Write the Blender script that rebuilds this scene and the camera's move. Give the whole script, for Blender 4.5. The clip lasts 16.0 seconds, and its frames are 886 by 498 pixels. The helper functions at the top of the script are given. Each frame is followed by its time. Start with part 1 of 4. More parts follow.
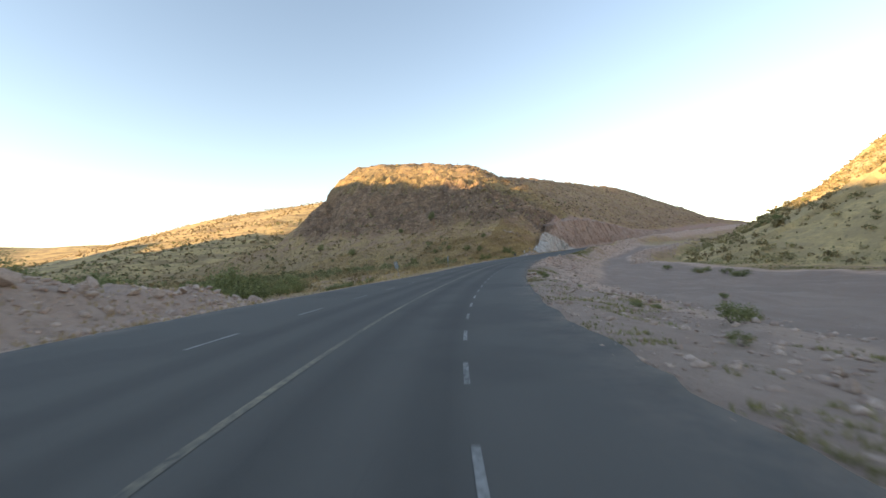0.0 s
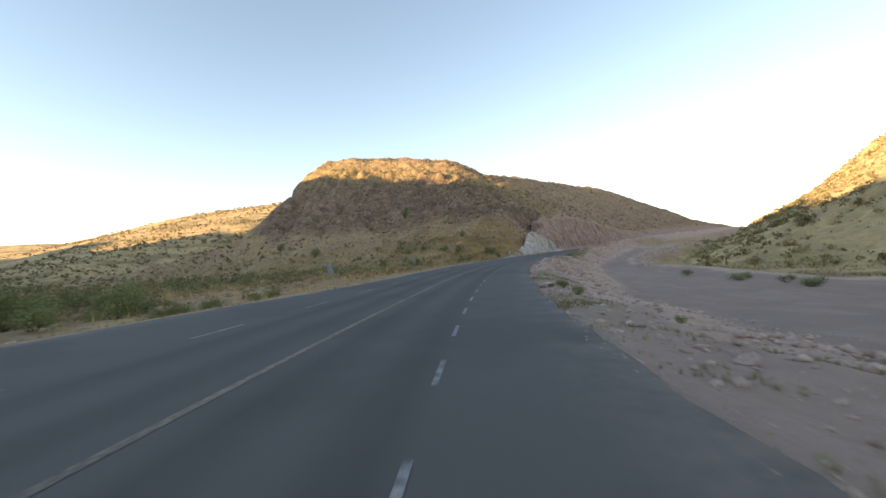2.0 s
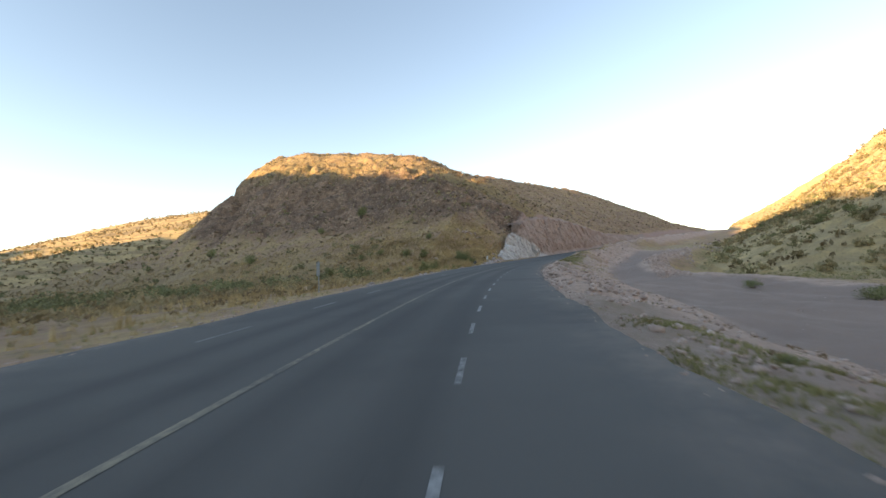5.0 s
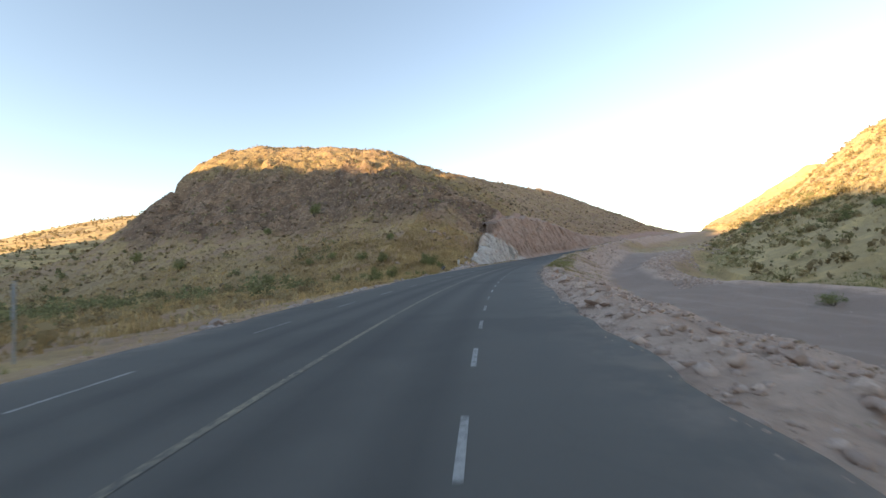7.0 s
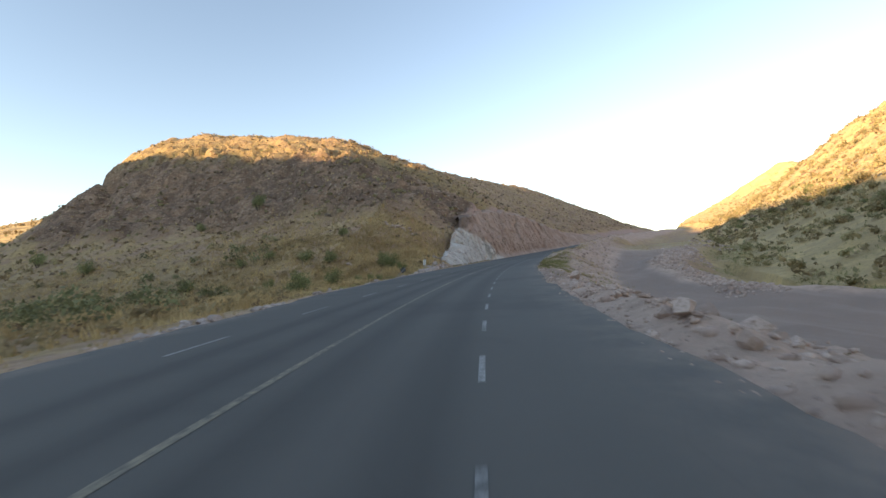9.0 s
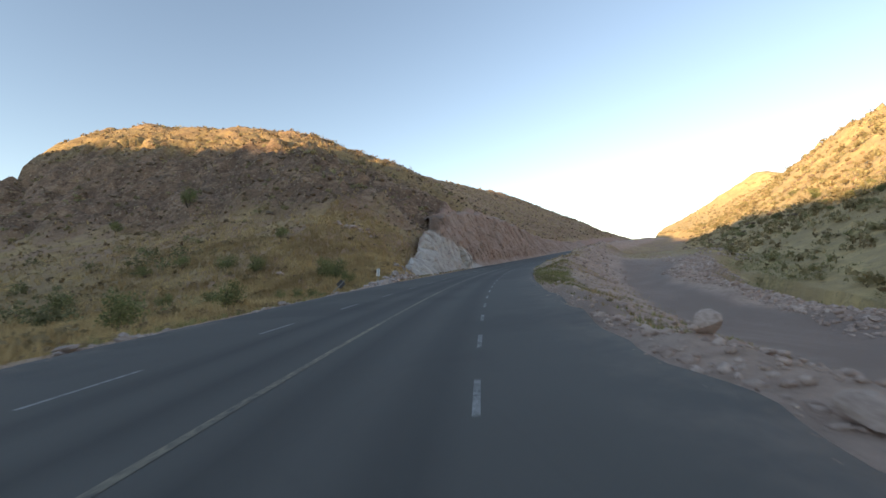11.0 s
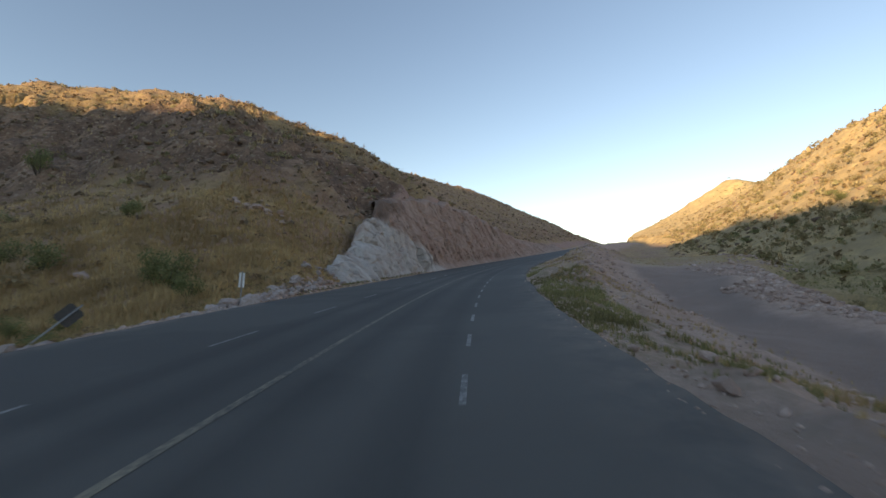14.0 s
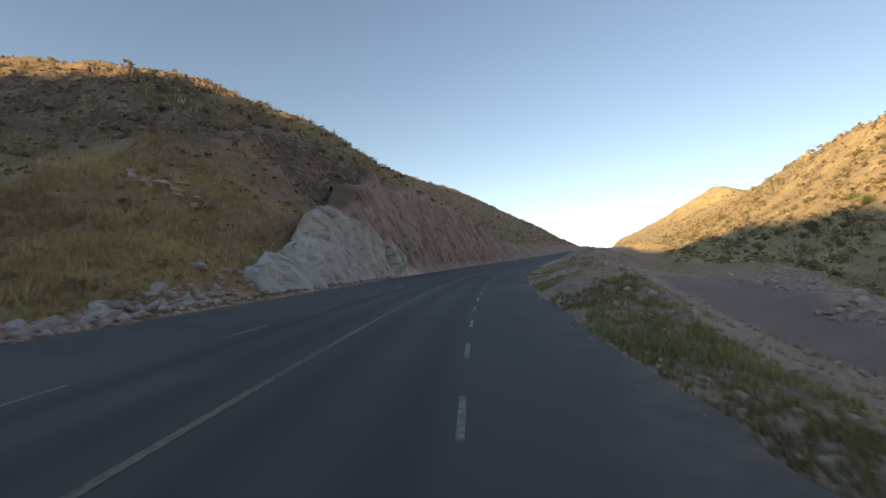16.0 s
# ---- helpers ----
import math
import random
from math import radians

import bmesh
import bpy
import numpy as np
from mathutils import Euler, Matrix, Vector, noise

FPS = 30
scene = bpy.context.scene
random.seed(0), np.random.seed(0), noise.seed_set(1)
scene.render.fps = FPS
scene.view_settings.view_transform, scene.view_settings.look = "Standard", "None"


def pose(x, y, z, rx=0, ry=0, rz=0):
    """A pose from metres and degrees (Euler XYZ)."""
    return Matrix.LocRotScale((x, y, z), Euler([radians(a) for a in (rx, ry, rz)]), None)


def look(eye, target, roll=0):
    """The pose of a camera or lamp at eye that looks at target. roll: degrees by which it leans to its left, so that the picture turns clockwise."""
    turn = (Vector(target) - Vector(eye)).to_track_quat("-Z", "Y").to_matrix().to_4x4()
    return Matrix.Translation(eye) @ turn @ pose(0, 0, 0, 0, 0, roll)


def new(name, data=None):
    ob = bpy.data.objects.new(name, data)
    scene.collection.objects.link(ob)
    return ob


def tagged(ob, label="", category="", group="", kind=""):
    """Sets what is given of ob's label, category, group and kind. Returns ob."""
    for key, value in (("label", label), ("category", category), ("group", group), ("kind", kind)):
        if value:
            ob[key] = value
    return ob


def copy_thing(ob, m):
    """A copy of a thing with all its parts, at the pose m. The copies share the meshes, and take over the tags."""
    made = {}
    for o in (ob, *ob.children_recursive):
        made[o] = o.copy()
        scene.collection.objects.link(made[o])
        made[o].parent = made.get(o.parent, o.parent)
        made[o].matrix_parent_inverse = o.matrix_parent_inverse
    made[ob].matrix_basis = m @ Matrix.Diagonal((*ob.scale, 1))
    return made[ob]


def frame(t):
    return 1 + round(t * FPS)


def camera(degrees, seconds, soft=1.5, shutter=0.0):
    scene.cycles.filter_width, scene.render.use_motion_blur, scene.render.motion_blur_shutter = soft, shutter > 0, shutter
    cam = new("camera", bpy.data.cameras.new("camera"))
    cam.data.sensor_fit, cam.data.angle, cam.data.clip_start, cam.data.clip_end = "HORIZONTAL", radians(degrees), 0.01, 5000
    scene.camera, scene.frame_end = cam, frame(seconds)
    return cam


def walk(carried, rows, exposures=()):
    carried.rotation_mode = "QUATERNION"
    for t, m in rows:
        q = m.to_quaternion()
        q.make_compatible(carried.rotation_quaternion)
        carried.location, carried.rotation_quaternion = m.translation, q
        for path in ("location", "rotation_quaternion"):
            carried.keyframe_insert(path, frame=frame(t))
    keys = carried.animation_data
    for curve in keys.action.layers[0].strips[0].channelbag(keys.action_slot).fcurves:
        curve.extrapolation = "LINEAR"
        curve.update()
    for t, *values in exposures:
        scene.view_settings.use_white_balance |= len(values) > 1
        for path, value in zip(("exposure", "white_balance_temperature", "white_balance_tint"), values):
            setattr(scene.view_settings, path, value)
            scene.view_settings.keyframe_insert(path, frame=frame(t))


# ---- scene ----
cam = camera(88.8, 16.0, shutter=0.4)
METRES, EYE, TILT, LEAN, TURN = 140.0, 2.2, 2.4, 2.5, 0.0
ROWS = [
    (0.0, 0.0, 0.0, 0.0, -0.0, 0.0, 0.0),
    (0.5, 0.0028, 0.0375, -0.0009, -0.67, 0.35, 0.43),
    (1.0, 0.0057, 0.0756, -0.0021, -1.36, 0.4, -0.13),
    (1.5, 0.0096, 0.111, -0.003, -1.91, 0.22, 0.04),
    (2.0, 0.0135, 0.1471, -0.0045, -2.6, 0.3, -0.46),
    (2.5, 0.0172, 0.1815, -0.0054, -3.23, 0.92, -0.08),
    (3.0, 0.0219, 0.2162, -0.006, -3.72, 0.68, 0.06),
    (3.5, 0.0261, 0.2502, -0.007, -4.22, 0.62, 0.03),
    (4.0, 0.0311, 0.2838, -0.0076, -4.78, 0.85, -0.42),
    (6.5, 0.0633, 0.4474, -0.0045, -8.65, 1.41, 0.6),
    (7.0, 0.0705, 0.4793, -0.0047, -9.65, 1.54, 0.09),
    (7.5, 0.0785, 0.5112, -0.0051, -10.53, 1.44, -0.02),
    (8.0, 0.0863, 0.5417, -0.0044, -11.17, 1.58, -0.54),
    (8.5, 0.0949, 0.5725, -0.0048, -12.03, 1.47, -0.26),
    (9.0, 0.1039, 0.6035, -0.0049, -13.06, 1.55, 0.51),
    (11.5, 0.1536, 0.7476, -0.0027, -16.72, 2.65, -0.46),
    (12.0, 0.1637, 0.7752, -0.0025, -17.32, 2.29, -1.13),
    (12.5, 0.1743, 0.8021, -0.0024, -18.16, 2.39, -1.73),
    (13.0, 0.1853, 0.8275, -0.0015, -19.03, 2.32, -1.74),
    (13.5, 0.1959, 0.8519, -0.0011, -19.75, 2.55, -1.92),
    (14.0, 0.2061, 0.8751, 0.0009, -20.48, 2.53, -1.57),
    (14.5, 0.2163, 0.8969, 0.0011, -21.12, 2.57, -1.78),
    (15.0, 0.2262, 0.9197, 0.002, -21.66, 2.61, -1.54),
    (15.5, 0.236, 0.9415, 0.0023, -22.17, 2.85, -2.05),
    (16.0, 0.2455, 0.9623, 0.0029, -22.7, 2.92, -2.67),
]
EXPOSURES = [(0.0, 1.84, 7900, 18), (4.0, 1.85, 7900, 18), (7.0, 1.90, 7800, 18), (9.0, 1.83, 7700, 18), (11.5, 1.40, 7450, 18), (14.0, 1.08, 7250, 18), (16.0, 0.94, 7250, 18)]
walk(cam, [(t, pose(0, 0, EYE, TILT, LEAN, TURN) @ pose(METRES * x, METRES * y, METRES * z, 90 + pitch, roll, yaw)) for t, x, y, z, yaw, pitch, roll in ROWS], EXPOSURES)

# ---- world and sun ----
SUN_HEIGHT = 7.0
SUN_WAY = (0.93, 0.3676)  # horizontal way in which the sunlight travels
world = bpy.data.worlds.new("world")
scene.world = world
world.use_nodes = True
wn = world.node_tree.nodes
sky = wn.new("ShaderNodeTexSky")
sky.sky_type = "NISHITA"
sky.sun_disc = False
sky.sun_elevation = radians(SUN_HEIGHT)
sky.sun_rotation = math.atan2(-SUN_WAY[0], -SUN_WAY[1])
sky.altitude = 1500
sky.air_density = 1.0
sky.dust_density = 0.08
sky.ozone_density = 1.1
world.node_tree.links.new(sky.outputs[0], wn["Background"].inputs[0])
wn["Background"].inputs[1].default_value = 0.15
sun_data = bpy.data.lights.new("sun", "SUN")
sun_data.energy = 4.2
sun_data.angle = radians(0.6)
sun_data.color = (1.0, 0.80, 0.47)
sun = new("sun", sun_data)
sun.matrix_world = look((0, 0, 200), (SUN_WAY[0] * math.cos(radians(SUN_HEIGHT)), SUN_WAY[1] * math.cos(radians(SUN_HEIGHT)), 200 - math.sin(radians(SUN_HEIGHT))))

# ---- lie of the land ----
def interp(v, xs, ys):
    return np.interp(v, xs, ys)


def lattice(ix, iy, seed):
    n = (ix.astype(np.int64) * 374761393 + iy.astype(np.int64) * 668265263 + seed * 2147483647) & 0xFFFFFFFF
    n = ((n ^ (n >> 13)) * 1274126177) & 0xFFFFFFFF
    return ((n ^ (n >> 16)) & 0xFFFF) / 65535.0


def bumps(x, y, size, octaves=4, seed=1, rough=0.5):
    """Smooth random relief in -1..1 whose largest waves are about size metres."""
    out, amp, total = np.zeros_like(x, dtype=float), 1.0, 0.0
    for o in range(octaves):
        u, v = x / size + 17.3 * o, y / size - 9.1 * o
        ix, iy = np.floor(u), np.floor(v)
        fx, fy = u - ix, v - iy
        fx, fy = fx * fx * (3 - 2 * fx), fy * fy * (3 - 2 * fy)
        a, b = lattice(ix, iy, seed + o), lattice(ix + 1, iy, seed + o)
        c, d = lattice(ix, iy + 1, seed + o), lattice(ix + 1, iy + 1, seed + o)
        out += amp * (2 * (a + (b - a) * fx + (c - a) * fy + (a - b - c + d) * fx * fy) - 1)
        total += amp
        amp *= rough
        size *= 0.5
    return out / total


# the road's centre line: bend, grade and crossfall by distance along it
ROAD_AT = [0, 23, 47, 70, 93, 117, 140, 175, 210, 257, 315, 385]
ROAD_BEND = [0.0083, 0.0039, 0.0021, 0.0033, 0.0031, 0.0024, 0.0027, 0.0030, 0.0026, 0.0017, 0.0009, 0.0]
ROAD_GRADE = [0.0026, 0.0183, 0.0327, 0.0392, 0.0374, 0.0376, 0.0430, 0.0513, 0.0609, 0.0711, 0.0814, 0.0918]
ROAD_CROSS = [-0.011, -0.008, 0.012, 0.008, 0.011, 0.014, 0.014, 0.022, 0.018, 0.016, 0.014, 0.014]
STEP = 1.0
road_s = np.arange(-5.83, 470, STEP)


def lay_road():
    bend = interp(road_s, ROAD_AT, ROAD_BEND)
    grade = interp(road_s, ROAD_AT + [430, 470], ROAD_GRADE + [0.06, 0.0])
    turn = -0.076 + np.concatenate([[0], np.cumsum((bend[1:] + bend[:-1]) / 2 * STEP)])
    x = -2.482 + np.concatenate([[0], np.cumsum((np.sin(turn[1:]) + np.sin(turn[:-1])) / 2 * STEP)])
    y = -5.83 + np.concatenate([[0], np.cumsum((np.cos(turn[1:]) + np.cos(turn[:-1])) / 2 * STEP)])
    z = 0.341 + np.concatenate([[0], np.cumsum((grade[1:] + grade[:-1]) / 2 * STEP)])
    # a straight run behind the start
    back = np.arange(-120, -5.83, 3.0)
    k = back + 5.83
    return (np.concatenate([back, road_s]), np.concatenate([x[0] + k * np.sin(turn[0]), x]),
            np.concatenate([y[0] + k * np.cos(turn[0]), y]), np.concatenate([z[0] + 0 * k, z]), np.concatenate([0 * k + turn[0], turn]))


RS, RX, RY, RZ, RT = lay_road()
RIGHT_EDGE = 6.3


def left_edge(s):
    """How far the asphalt reaches left of the centre line."""
    return interp(s, [20, 32, 40, 48, 56, 66, 82, 92, 106, 118, 135, 150, 165], [9.0, 8.6, 8.4, 7.6, 6.7, 6.2, 6.2, 6.6, 7.1, 8.4, 9.0, 9.4, 9.4])


def on_road(s, d, up=0.0):
    """The place at s metres along the road and d metres right of its centre line."""
    t = interp(s, RS, RT)
    return (interp(s, RS, RX) + d * np.cos(t), interp(s, RS, RY) - d * np.sin(t), interp(s, RS, RZ) + d * interp(s, ROAD_AT, ROAD_CROSS) + up)


def beside_road(x, y):
    """Distance along the road, to the right of it, and the road's height there."""
    x, y = np.asarray(x, float).ravel(), np.asarray(y, float).ravel()
    s, d = np.empty_like(x), np.empty_like(x)
    for i in range(0, len(x), 20000):
        px, py = x[i:i + 20000, None], y[i:i + 20000, None]
        j = np.argmin((px - RX[None, ::3]) ** 2 + (py - RY[None, ::3]) ** 2, axis=1) * 3
        for _ in range(2):
            dx, dy = px[:, 0] - RX[j], py[:, 0] - RY[j]
            along = dx * np.sin(RT[j]) + dy * np.cos(RT[j])
            far = RS[j] + along
            j = np.clip(np.searchsorted(RS, far), 0, len(RS) - 1)
        dx, dy = px[:, 0] - RX[j], py[:, 0] - RY[j]
        s[i:i + 20000] = RS[j] + dx * np.sin(RT[j]) + dy * np.cos(RT[j])
        d[i:i + 20000] = dx * np.cos(RT[j]) - dy * np.sin(RT[j])
    return s, d, interp(s, RS, RZ) + np.clip(d, -12, 12) * interp(s, ROAD_AT, ROAD_CROSS)


def smin(a, b, k):
    h = np.clip(0.5 + 0.5 * (b - a) / k, 0, 1)
    return b + (a - b) * h - k * h * (1 - h)


def smax(a, b, k):
    return -smin(-a, -b, k)


def smooth(v, lo, hi):
    t = np.clip((v - lo) / (hi - lo), 0, 1)
    return t * t * (3 - 2 * t)


def along_line(x, y, pts):
    """Distance to a broken line, to its right counted positive, and the height interpolated along it."""
    best, side, high = np.full(x.shape, 1e9), np.zeros_like(x), np.zeros_like(x)
    for (ax, ay, az), (bx, by, bz) in zip(pts, pts[1:]):
        ex, ey = bx - ax, by - ay
        u = np.clip(((x - ax) * ex + (y - ay) * ey) / (ex * ex + ey * ey), 0, 1)
        qx, qy = x - ax - u * ex, y - ay - u * ey
        far = np.hypot(qx, qy)
        near = far < best
        best = np.where(near, far, best)
        side = np.where(near, np.sign(ex * -qy + ey * qx), side)
        high = np.where(near, az + u * (bz - az), high)
    return best * side, high


EAST_CREST = [(140, 60, 50), (175, 150, 52), (210, 212, 54), (246, 252, 57), (280, 286, 50), (320, 325, 62), (352, 352, 71), (376, 380, 82), (402, 408, 73), (470, 500, 55)]
EAST_FOOT = [(92, 20, -4), (76, 88, -1.5), (65, 116, 0), (75, 139, 2.5), (96, 166, 6), (128, 201, 10), (170, 248, 15), (208, 282, 22), (262, 350, 30), (330, 480, 38)]
WEST_CREST = [(20, 660, 70), (-62, 640, 100), (-127, 638, 110), (-180, 656, 106), (-245, 698, 107), (-353, 740, 101), (-464, 771, 87), (-576, 793, 70), (-724, 802, 70), (-873, 749, 76)]
# the mountain behind the start, by its place across the sunlight: how far back it stands and how high
SHADE_AT = [-900, -760, -700, -620, -595, -552, -524, -507, -481, -458, -433, -410, -370, -330, -288, -271, -252, -231, -214, -205, -190, -164, -152, -130, -107, -85, 0, 200, 500]
SHADE_HIGH = [70, 80, 90, 92, 108, 110, 88, 76, 67, 67, 71, 75, 78, 86, 96, 97, 95, 92, 88.5, 87, 87, 86.5, 85, 81.6, 72, 70, 76, 85, 80]


def cells(u, v, size, seed):
    """Angular facets: flat tilted plates over uneven cells of about size, in -1..1, and how near the joint between two plates is (0 to 1)."""
    u, v = u / size, v / size
    iu, iv = np.floor(u), np.floor(v)
    best, second, high = np.full(u.shape, 9.0), np.full(u.shape, 9.0), np.zeros(u.shape)
    for du in (-1, 0, 1):
        for dv in (-1, 0, 1):
            cu, cv = iu + du, iv + dv
            ou, ov = u - cu - lattice(cu, cv, seed), v - cv - lattice(cu, cv, seed + 7)
            far = np.hypot(ou, ov)
            plate = 1.2 * lattice(cu, cv, seed + 13) - 0.6 + 1.3 * (lattice(cu, cv, seed + 17) - 0.5) * ou + 1.3 * (lattice(cu, cv, seed + 23) - 0.5) * ov
            second = np.minimum(second, np.maximum(best, far))
            high = np.where(far < best, plate, high)
            best = np.minimum(best, far)
    return high, np.clip(1 - (second - best) / 0.14, 0, 1)


def land(x, y, detail=True):
    """Height of the bare land, and how far it is cut rock, dirt lot, hill grass and crag (0 to 1)."""
    shape = np.shape(x)
    x, y = np.asarray(x, float).ravel(), np.asarray(y, float).ravel()
    s, d, zr = beside_road(x, y)
    out = -d
    # left: the hill's front, its side along the road with the cut, its far end and its top
    a = 0.52 * x + 0.85 * y + 5 * bumps(x, y, 45, 3, 3)
    front = interp(a, [-400, 0, 60, 110, 137, 148, 159, 169, 176, 187, 194, 201, 216, 230, 250, 300],
                   [-14, -4, -1.5, 0.5, 3.1, 8.4, 13.4, 18.6, 25, 33, 40, 45, 54, 63, 71, 80])
    front = front - interp(x, [-64, -2, 40], [-11.8, 0, 11]) * smooth(a, 185, 225)
    front = front - 6.0 * smooth(-x, 57, 63) * (1 - smooth(a, 199.5, 202.5)) * smooth(a, 165, 188)
    cut = interp(s, [120, 140, 160, 168, 172, 176.5, 179, 182, 188, 195, 223, 240, 267, 300, 345, 430], [0.8, 1.2, 2.1, 2.7, 3.2, 3.8, 5.6, 7.3, 8.9, 12.0, 14.9, 14.2, 10.8, 6.2, 3.5, 3])
    lean = interp(s, [120, 160, 172, 200], [3.5, 4.2, 3.6, 4.6])
    toe = 10.2 + 2.0 * smooth(s, 165, 174) + 0.6 * bumps(x, y, 9, 3, 8)
    side = zr + np.where(out < toe, -0.25, cut * smooth(out, toe - 0.8, toe + lean) + 0.57 * np.maximum(out - toe - lean, 0) - 0.24 * np.clip(out - toe - lean, 0, 9) * smooth(s, 146, 154) * (1 - smooth(s, 164, 170)) + 0.17 * np.clip(out - toe - lean, 0, 7) * smooth(s, 170, 175) * (1 - smooth(s, 186, 194)))
    gully = 9 * np.exp(-((s - 270 - 0.25 * (out - 60)) / 20) ** 2) * smooth(out, 30, 70)
    side = side - gully
    e = 0.96 * x - 0.28 * y + 163.2
    end = interp(e, [-300, -80, -20, 0, 11, 14, 16, 17.2, 17.8, 22, 40], [-8, 0, 14, 20, 26, 29.5, 36.5, 43, 52.5, 62, 140])
    top = interp(s, [100, 215, 250, 300, 385, 425, 480], [76, 76, 74, 74, 80, 68, 37]) + 2 * bumps(x, y, 60, 3, 12)
    front = front + 1.1 * np.exp(-((x - 36) / 26) ** 2 - ((y - 252) / 36) ** 2)
    hill = smin(smin(smin(front, side, 4), end, 0.6), top, 3)
    hill = hill + 3.2 * np.exp(-((x - 50) / 13) ** 2 - ((y - 239) / 22) ** 2)
    # talus below the west end of the cliff
    hill = smax(hill, 45 - 0.93 * np.hypot(x + 70, y - 274) + 2.2 * bumps(x, y, 8, 3, 77), 1.0)
    west, wz = along_line(x, y, WEST_CREST)
    ridge = wz - 0.30 * np.abs(west) + 4 * bumps(x, y, 70, 4, 21)
    left = smax(hill, np.where(y > 200, ridge, -50), 3)
    verge = zr - 0.35 - 0.045 * np.maximum(out - 9, 0) - 8 * smooth(out, 45, 90)
    verge = verge + 2.1 * smooth(out, 10.5, 15) * (1 - smooth(out, 21, 30)) * smooth(s, -12, 4) * (1 - smooth(s, 22, 33)) * (1 + 0.35 * bumps(x, y, 6, 3, 15) + 0.22 * cells(x, y, 2.3, 361)[0])
    edge = left_edge(s)
    shoulder = 0.27 * smooth(out, edge + 0.05, edge + 0.45) * (1 - smooth(out, 9.5, 13))
    left = np.where(out > 9, smax(left, verge, 1.0), zr - 0.35) + shoulder
    # right: embankment, rubble berm, dirt lot, the east ridge
    lot = interp(s, [-50, 30, 60, 110, 135, 150, 160, 175, 188, 198, 208, 218, 235, 260, 320, 420], [-0.8, -1.6, -3.2, -4.2, -3.8, -3.2, -2.85, -2.2, -1.3, -0.55, 0.15, -0.5, -1.7, -2.6, -2.4, -1.5])
    inner = interp(s, [60, 85, 110, 125, 150, 170, 183, 200, 230, 280], [17, 18.5, 19, 17.5, 17, 19.5, 20.5, 22, 24, 24])
    fall = lambda v: np.clip((v - 6.9) / (inner - 6.9), 0, 1)
    slope = lambda v: -0.25 + (lot + 0.25) * (0.65 * fall(v) + 0.35 * smooth(fall(v), 0, 1))
    heap = interp(s, [74, 82, 112, 120], [0, 0.32, 0.3, 0]) * np.exp(-((d - 8.1) / 1.0) ** 2)
    crown = interp(s, [150, 165, 185, 205, 230, 270, 330], [9.5, 10.5, 13, 15.5, 16, 13, 11.5])
    rise = interp(s, [150, 165, 185, 205, 230, 260, 300, 340, 385, 430], [0, 0.6, 1.3, 2.2, 2.3, 2.1, 1.9, 1.5, 0.9, 0]) - slope(crown)
    berm = np.where(s > 145, rise * smooth(s, 146, 166), 0) * np.exp(-((d - crown) / interp(s, [150, 185, 230], [3.0, 3.8, 4.6])) ** 2)
    berm = berm * (1 + 0.45 * bumps(x, y, 6, 4, 18, 0.65))
    lumps = smooth(d, 6.7, 7.8) * (1 - smooth(d, inner - 2.5, inner - 0.5)) * (0.5 + 0.5 * smooth(s, 55, 75)) * smooth(s, -5, 8) * (1 - smooth(s, 240, 260))
    lumps = lumps * (0.24 * cells(x, y, 1.9, 381)[0] + 0.30 * cells(x, 1.3 * y, 4.1, 391)[0] + 0.12)
    right = zr + np.where(d < RIGHT_EDGE, -0.25, slope(d) + heap + berm + lumps)
    outer = interp(s, [60, 100, 126, 138, 150, 160, 172, 183, 195, 206, 240, 280], [58, 46, 35, 25.5, 24, 24, 26, 29.5, 33, 35.5, 39, 42])
    bank = interp(s, [100, 125, 140, 160, 175, 190, 205], [0, 0.5, 0.8, 1.0, 1.1, 0.5, 0.1]) * np.exp(-((d - outer - 1.2 * bumps(x, y, 12, 2, 17)) / 3.2) ** 2) * (1 + 0.3 * bumps(x, y, 5, 3, 19))
    right = right + bank - 2.6 * smooth(d, outer + 2, outer + 9) * smooth(s, 135, 150) * (1 - smooth(s, 240, 270))
    dc, cz = along_line(x, y, EAST_CREST)
    df, fz = along_line(x, y, EAST_FOOT)
    df = df + 2 * bumps(x, y, 20, 3, 33)
    dc = dc + 6 * bumps(x, y, 35, 3, 37)
    inside = np.clip(df / np.maximum(df - dc, 1e-3), 0, 1)
    east = fz + (cz - fz) * (0.25 * inside + 0.75 * inside ** 1.35) - 0.25 * np.maximum(dc, 0)
    right = np.where(df > 0, smax(right, east, 2.5), right)
    blend = smooth(df, -40, 0)
    right = np.where((df <= 0) & (d > 36), right * (1 - blend) + np.maximum(right, fz) * blend, right)
    z = np.where(d < 0, left, right)
    # the mountain behind the start that keeps the valley floor in shade
    u = SUN_WAY[1] * x - SUN_WAY[0] * y
    v = SUN_WAY[0] * x + SUN_WAY[1] * y
    crest = interp(u, SHADE_AT, SHADE_HIGH) + 2 * bumps(u, v * 0, 40, 3, 41)
    back = interp(u, [-560, -440], [-650, -250])
    z = np.maximum(z, np.where(v < back + 210, crest - np.where(v > back, 1.2, 0.55) * np.abs(v - back), -99))
    # far country
    far = np.hypot(x - 50, y - 150)
    z = z * (1 - smooth(far, 1150, 1700)) + smooth(far, 1150, 1700) * (15 + 35 * bumps(x, y, 500, 4, 51))
    steep = smooth(out, toe - 0.5, toe + 1) * (1 - smooth(out, toe + lean - 1, toe + lean + 1)) * smooth(s, 190, 200) * (d < 0)
